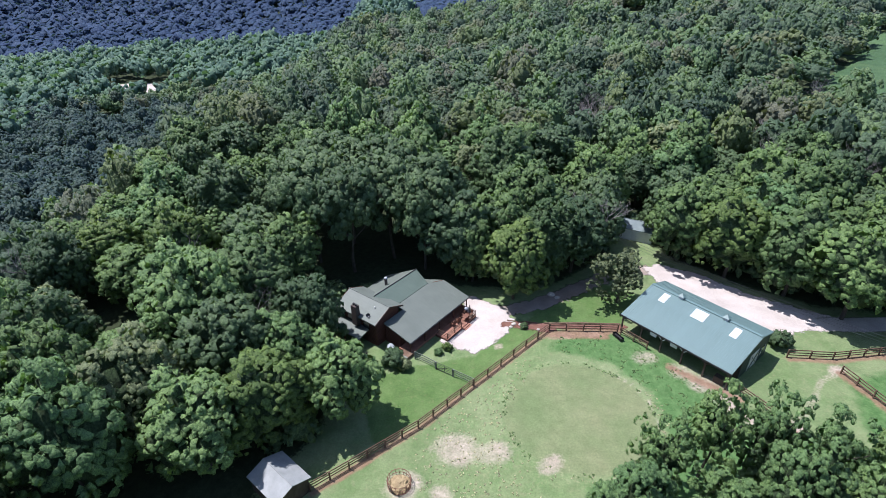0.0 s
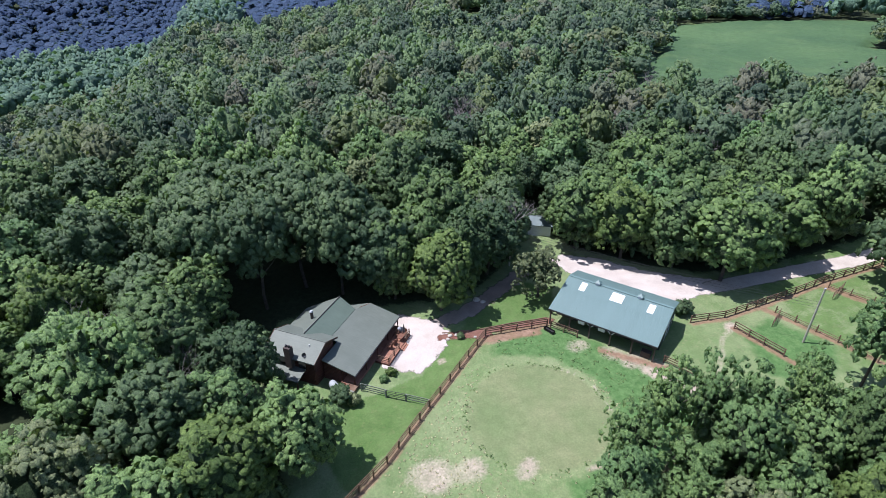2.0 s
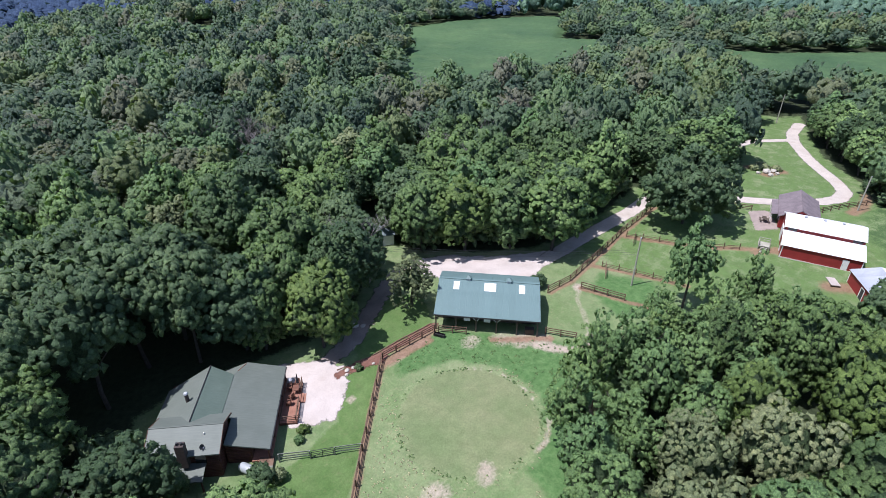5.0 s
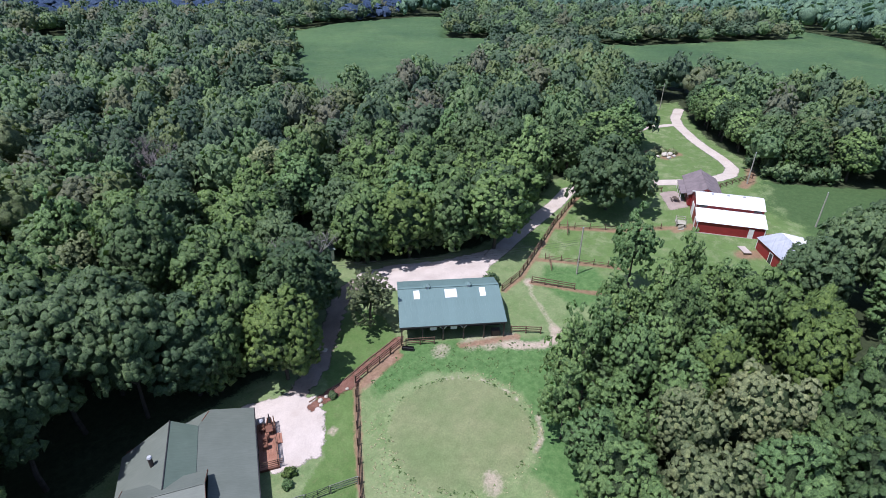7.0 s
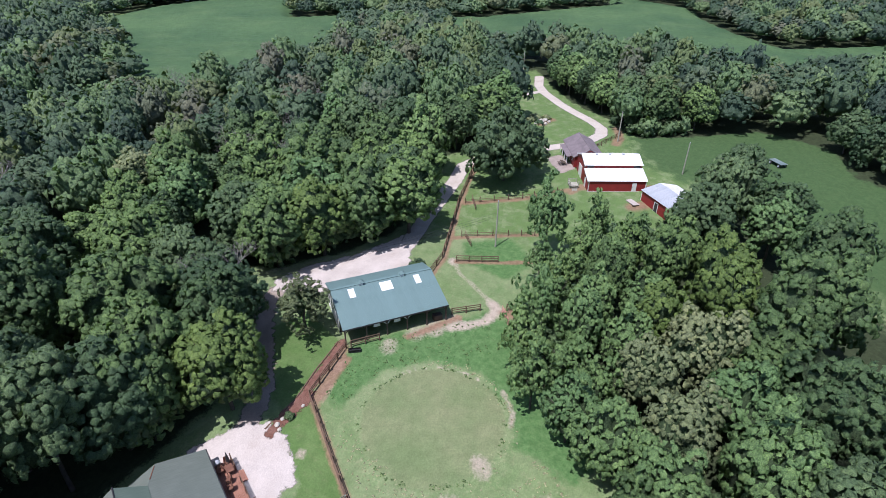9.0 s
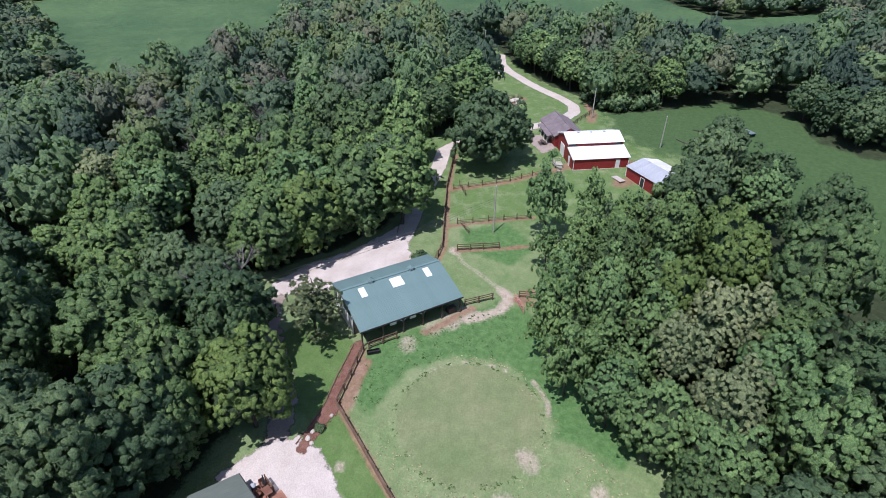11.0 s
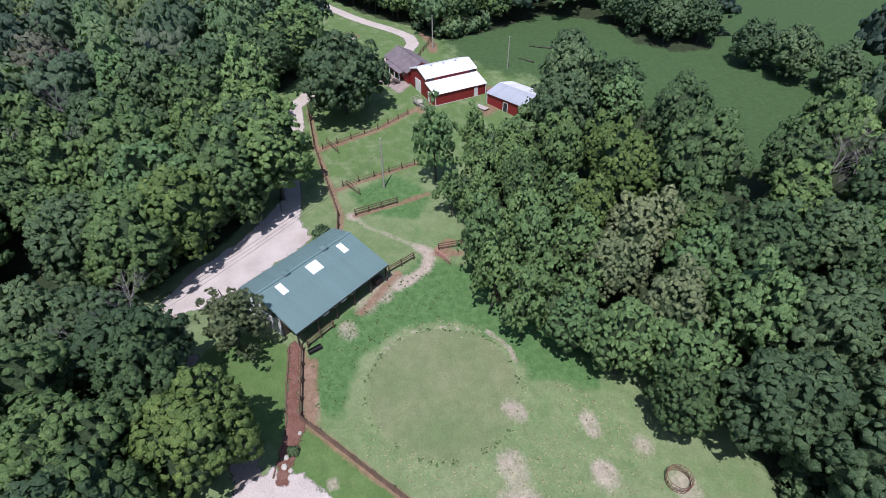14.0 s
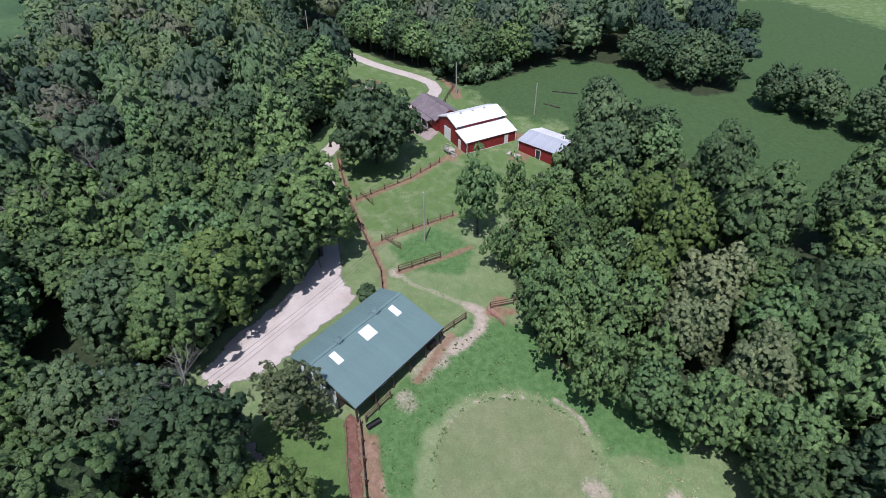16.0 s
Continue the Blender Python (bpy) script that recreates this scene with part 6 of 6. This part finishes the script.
def make_woods():
    rng = random.Random(11)
    spots = []
    step = 9.3
    for i in range(-32, 50):
        for j in range(-13, 54):
            x, y = (i + 0.5 * (j % 2)) * step + rng.uniform(-2.6, 2.6), j * step * 0.9 + rng.uniform(-2.6, 2.6)
            spots.append((x, y, rng.random(), rng.random(), rng.random(), rng.uniform(0, 360)))
    pts = np.array(spots)
    ok = ~clear(pts[:, 0], pts[:, 1])
    edge = signed(OPEN, pts[:, 0], pts[:, 1])
    ok &= (np.abs(edge) > 2.6) | (pts[:, 0] > 90)
    ok &= ~inside([(47, 36), (48, 10), (60, 0), (74, 12), (66, 30)], pts[:, 0], pts[:, 1])
    for line, w in ((ROAD, 3.4), (DRIVE, 4.5), (ROAD_END, 4.0)):
        ok &= line_dist(line, pts[:, 0], pts[:, 1]) > w + 0.8
    for m in MARKED:
        ok &= np.hypot(pts[:, 0] - m[2], pts[:, 1] - m[3]) > m[5] * (1.4 if m[2] > 5 and m[3] < 32 else 0.9)
    pts = pts[ok]
    near = np.minimum.reduce([np.hypot(pts[:, 0] - a, pts[:, 1] - b) for a, b in ((-20, 55), (15, 80), (20, 15), (50, 75), (55, 5), (8, 2), (-26, 92))])
    order = np.argsort(near)
    limit = 240 - len(MARKED)
    for k, (key, v, x, y, tall, width) in enumerate(MARKED):
        tree(key, v, x, y, tall, width * (0.9 if x > 5 and y < 38 else 1.0), 37.0 * k, "farm trees")
    for n, i in enumerate(order[:limit]):
        x, y, a, b, c, turn = pts[i]
        tall = 10.0 + 8.0 * a
        if c < 0.025:
            dead_tree(x, y, tall, turn)
            continue
        east = x > 0 and y < 30
        key = "maple" if b < 0.5 else "oak" if b < (0.58 if east else 0.66) else "bright" if b < 0.92 else "olive" if b < 0.97 else "brown"
        tree(key, int(c * 97), x, y, tall, 3.9 + 1.0 * a + 1.6 * c, turn, "woodland trees")
    for x, y in ((-36, 66), (23.5, 80), (34, 135), (36, 138), (98, 136), (60, 92), (33.4, 143), (39.6, 143), (36, 147), (67.7, 107), (75, 116.4), (101.6, 148), (72.2, 158), (36.3, 160.5), (98.3, 103.3), (117.8, 115.5), (78.2, 97.8), (31.4, 149), (-60, 70), (37.2, -26.7), (34.5, -16.2)):
        dead_tree(x, y, 13.5, x * 31 % 360)
    # the rest of the woods, joined
    rest = pts[order[limit:]]
    lod = np.random.default_rng(21)
    blocks, far_blocks = [], []
    for v in range(8):
        lob = crown_lobes(lod, 4.6, 6.0, 7.2, 36, 1.0, 1.7, span=1.3)
        blocks.append(leaves(lod, lob, 7.2, 150, 0.46, 0.78, 140, 0.4, 8, 5, 0.86))
        lob = crown_lobes(lod, 4.7, 5.7, 7.1, 20, 1.3, 2.1, span=1.25)
        far_blocks.append(leaves(lod, lob, 7.1, 84, 0.62, 1.0, 36, 0.6, 7, 4, 0.9))
    mesh_out, tint_out, low_out, low_tint = [], [], [], []
    for x, y, a, b, c, turn in rest:
        d = math.hypot(x + 10, y - 50)
        close = min(d, math.hypot(x - 25, y - 50)) < 150
        if d > 420 or (x < 10 and y < -20) or (x < -45 and y < 25) or (x < 40 and y < -50):
            continue
        src = (blocks if close else far_blocks)[int(c * 91) % 8]
        cs, sn = math.cos(radians(turn)), math.sin(radians(turn))
        s = (4.2 + 1.7 * ((b * 7.3) % 1)) / 5.2
        t = (10.5 + 8.5 * a) / 14
        if signed(FIELD, np.array([x]), np.array([y]))[0] > -12:
            t = (9.5 + 3.5 * a) / 14
        # Part of the valley whose leaf colour carries the cloud shade.
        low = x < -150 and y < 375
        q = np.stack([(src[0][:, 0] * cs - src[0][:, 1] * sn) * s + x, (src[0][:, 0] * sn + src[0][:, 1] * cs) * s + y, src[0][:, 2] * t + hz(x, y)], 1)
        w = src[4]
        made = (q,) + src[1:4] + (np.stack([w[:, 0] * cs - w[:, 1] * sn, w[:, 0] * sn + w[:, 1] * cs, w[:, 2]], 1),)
        # Darkest tint for the meadow stands, painting cloud shade onto their leaves.
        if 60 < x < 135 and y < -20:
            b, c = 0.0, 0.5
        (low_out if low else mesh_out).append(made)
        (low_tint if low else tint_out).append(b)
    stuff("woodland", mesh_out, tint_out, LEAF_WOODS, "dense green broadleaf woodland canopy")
    stuff("woodland", low_out, low_tint, LEAF_VALLEY_SHADE, "woods on the valley slope, cloud shade in their darker green")


def stuff(name, blocks, tints, mat, label):
    """One joined mesh of crowns, each with one tint."""
    me = foliage(name, blocks, mat)
    put_attr(me, "tint", np.concatenate([np.full(len(b[0]), t) for b, t in zip(blocks, tints)]))
    return tagged(new(name, me), label, "woods" if "wood" in name else "plants", kind="stuff")


def far_woods():
    """Woods of the valley and the plateau beyond, and of the far ridge, with haze put into their leaf colours."""
    rng = np.random.default_rng(31)
    lob, big = [], []
    for v in range(6):
        a = crown_lobes(rng, 6.2, 5.6, 6.6, 9, 2.2, 3.0, span=1.2)
        lob.append(leaves(rng, a, 6.6, 17, 1.6, 2.4, 8, 1.6, 6, 3, 0.9))
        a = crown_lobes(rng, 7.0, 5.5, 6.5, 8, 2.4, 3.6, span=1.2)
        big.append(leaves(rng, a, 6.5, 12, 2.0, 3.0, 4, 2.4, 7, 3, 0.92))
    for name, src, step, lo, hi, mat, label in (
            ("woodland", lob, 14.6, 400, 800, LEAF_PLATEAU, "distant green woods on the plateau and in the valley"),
            ("woodland", big, 14.0, 640, 1100, LEAF_FAR_HAZE, "far wooded ridge across the valley, haze and shade in its dark blue-green")):
        n = int(hi / step) + 1
        gx, gy = np.meshgrid(np.arange(-n, n + 1) * step, np.arange(-n // 4, n + 1) * step)
        x, y = gx.ravel() + rng.uniform(-0.4, 0.4, gx.size) * step, gy.ravel() + rng.uniform(-0.4, 0.4, gx.size) * step
        d = np.hypot(x + 10, y - 50)
        ang = np.degrees(np.arctan2(y - 50, x + 10))
        turn = np.degrees(np.arctan2(y - 25, x + 26))
        # Outer plateau woods that also take the haze-blue leaf colour.
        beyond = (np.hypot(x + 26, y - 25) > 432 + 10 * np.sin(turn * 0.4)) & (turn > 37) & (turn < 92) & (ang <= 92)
        if mat is LEAF_FAR_HAZE:
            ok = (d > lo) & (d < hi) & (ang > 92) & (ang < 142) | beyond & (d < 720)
        else:
            ok = (d < np.where(ang > 92, 640, 760)) & (ang > -38) & (ang < 142) & ~((x > -262) & (x < 405) & (d < 420))
            ok &= ~clear(x, y) & (d > 110) & ~beyond
        x, y = x[ok], y[ok]
        z = height(x, y)
        out, tint = [], []
        s = rng.uniform(0.85, 1.25, len(x)) * (1.25 if mat is LEAF_FAR_HAZE else 1.0)
        v = rng.integers(0, len(src), len(x))
        tn = rng.random(len(x))
        for i in range(len(x)):
            own = src[v[i]]
            if mat is LEAF_FAR_HAZE:
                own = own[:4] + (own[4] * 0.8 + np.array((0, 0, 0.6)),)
            out.append((own[0] * np.array((s[i], s[i], s[i] * (0.75 if mat is LEAF_FAR_HAZE else 1.2))) + np.array((x[i], y[i], z[i])),) + own[1:])
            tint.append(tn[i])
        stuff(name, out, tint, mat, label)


def weeds():
    """Rank weeds, tufts and pale straw on the pasture."""
    rng = np.random.default_rng(41)
    rank = [(15.5, 60), (25, 60.5), (33, 50.0), (36, 44), (30, 40), (25, 44.5), (24, 51), (19, 55.5), (14, 57)]
    n = 9000
    x, y = rng.uniform(4, 38, n), rng.uniform(34, 62, n)
    r = np.hypot(x - RING_C[0], y - RING_C[1])
    ang = np.arctan2(y - RING_C[1], x - RING_C[0])
    band = (np.abs(r - RING_R - 0.1 - 0.15 * np.sin(ang * 5)) < 0.24) & (np.sin(ang * 7 + 1) + np.sin(ang * 17) > -0.2) & (rng.random(n) < 0.7)
    clump = np.sin(x * 1.9 + np.sin(y * 0.9) * 2) * np.sin(y * 1.6 + np.sin(x * 0.7) * 2) > 0.1
    keep = (inside(rank, x, y) & clump & (rng.random(n) < 0.3)) | band
    keep &= r > RING_R - 0.3
    x, y = x[keep], y[keep]
    for name, mat, sel, size, label in (("weeds", LEAF_WEED, rng.random(len(x)) < 0.95, 0.15, "rank green weeds and low grass tufts"), ("straw", STRAW, None, 0.13, "pale dry grass tufts on the pasture")):
        if sel is None:
            n2 = 5200
            px, py = rng.uniform(-4, 26, n2), rng.uniform(26, 60, n2)
            rr = np.hypot(px - RING_C[0], py - RING_C[1])
            zone = inside([(-4, 43), (6, 52), (13, 59), (11, 53), (6.5, 46), (8, 37), (14, 33), (8, 27), (-2, 27)], px, py)
            k = (zone & (rng.random(n2) < 0.35)) | ((np.abs(rr - RING_R - 0.9) < rng.exponential(0.35, n2)) & ((px > 17) | (rng.random(n2) < 0.3)) & (py < 50))
        else:
            px, py, k = x, y, sel
        px, py = px[k], py[k]
        z = height(px, py)
        m = len(px)
        per = 6
        base = np.repeat(np.stack([px, py, z], -1), per, 0)
        a = rng.uniform(0, 6.28, m * per)
        s = size * rng.uniform(0.5, 1.4, m * per)
        out = np.stack([np.cos(a), np.sin(a), np.zeros(m * per)], -1)
        side = np.stack([-np.sin(a), np.cos(a), np.zeros(m * per)], -1)
        up = np.array((0, 0, 1.0))
        s1 = s[:, None]
        h = rng.uniform(0.2, 0.7, m * per)[:, None]
        co = np.stack([base, base + out * s1 * 0.9 - side * s1 * 0.4 + up * s1 * h * 0.75, base + out * s1 * 0.9 + side * s1 * 0.4 + up * s1 * h * 0.7], 1)
        shade = rng.random(m)
        stuff(name, [(co[i * per:(i + 1) * per].reshape(-1, 3), np.arange(per * 3).reshape(-1, 3), per, None, np.repeat(co[i * per:(i + 1) * per, 1] - co[i * per:(i + 1) * per, 0] + np.array((0, 0, 0.22)), 3, 0)) for i in range(m)], shade, mat, label)


def undergrowth():
    """Low shrubs and saplings that close the foot of the woods along the clearing."""
    rng = np.random.default_rng(47)
    src = []
    for v in range(5):
        a = crown_lobes(rng, 1.6, 1.8, 1.7, 12, 0.5, 0.85)
        src.append(leaves(rng, a, 1.7, 44, 0.3, 0.5, 120, 0.28, 7, 4, 0.85))
    out, tint = [], []
    ring = OPEN + OPEN[:1]
    for (x0, y0), (x1, y1) in zip(ring, ring[1:]):
        length = math.hypot(x1 - x0, y1 - y0)
        nx, ny = (y1 - y0) / length, -(x1 - x0) / length
        if not inside(OPEN, np.array([(x0 + x1) / 2 - nx]), np.array([(y0 + y1) / 2 - ny]))[0]:
            nx, ny = -nx, -ny
        for k in range(int(length / 2.1)):
            f, off = (k + rng.uniform(0, 1)) / (length / 2.1), rng.uniform(0.3, 4.2)
            x, y = x0 + (x1 - x0) * f + nx * off, y0 + (y1 - y0) * f + ny * off
            if x > 130 or y < 8 or (x < -20 and y < 40) or min(line_dist(w, np.array([x]), np.array([y]))[0] for w in (DRIVE, ROAD)) < 3.6 or math.hypot(x + 15.5, y - 36.5) < 5 or math.hypot(x - 22.7, y - 79.5) < 4.5 or (-26 < x < 2 and 72 < y < 98):
                continue
            s, t = rng.uniform(0.7, 1.35), rng.uniform(0.7, 1.7)
            got = src[int(rng.integers(0, 5))]
            out.append((got[0] * np.array((s, s, t)) + np.array((x, y, hz(x, y))),) + got[1:])
            tint.append(rng.random())
    stuff("undergrowth", out, tint, LEAF_UNDER, "green shrubs and saplings along the woodland edge")


def bush(x, y, r, tall, mat, label, seed):
    b = thing("bush", Matrix.Translation((x, y, hz(x, y))), label, "bush")
    me = crown_mesh("foliage", seed, r * 0.9, tall * 0.5, tall * 0.52, 14, r * 0.3, r * 0.46, 70, r * 0.18, r * 0.28, 500, 0.13, mat, 12, 8)
    shared("foliage", me, b, Matrix())
    bm = tube((0, 0, -0.2), (0, 0, tall * 0.6), 0.07, 0.04)
    for k in range(4):
        a = k * 1.6
        tube((0, 0, 0.1), (math.cos(a) * r * 0.6, math.sin(a) * r * 0.6, tall * 0.6), 0.04, 0.02, 6, bm)
    part("stem", bm, BARK, b)


bush(-7.0, 55.4, 1.35, 1.9, LEAF_DARK, "round dark shrub beside the house steps", 61)
bush(-5.6, 54.6, 0.9, 1.3, LEAF_BROWN, "greyish flowering shrub beside the house steps", 62)
bush(0.2, 58.6, 0.6, 0.8, LEAF_OLIVE, "yellow-green shrub at the deck corner", 63)
bush(-1.0, 57.6, 0.5, 0.7, LEAF_BRIGHT, "low light green shrub under the porch eave", 64)
bush(45.3, 57.6, 1.3, 2.0, LEAF_DARK, "dark round shrub at the barn corner", 65)
bush(11.2, 62.3, 0.5, 0.6, LEAF_DARK, "small dark plant at the lawn corner", 66)
bush(125.6, 49.6, 1.5, 0.9, LEAF_BROWN, "dry brownish grasses in the stone garden bed", 69)
bush(127.0, 46.4, 1.2, 0.8, LEAF_BROWN, "dry brownish grasses in the stone garden bed", 70)
bush(123.8, 50.6, 1.1, 0.8, LEAF_BROWN, "dry brownish grasses in the stone garden bed", 71)
bush(-8.6, 53.6, 0.45, 0.6, LEAF_BRIGHT, "small light green plant on the lawn", 68)

make_woods()
far_woods()
undergrowth()
weeds()
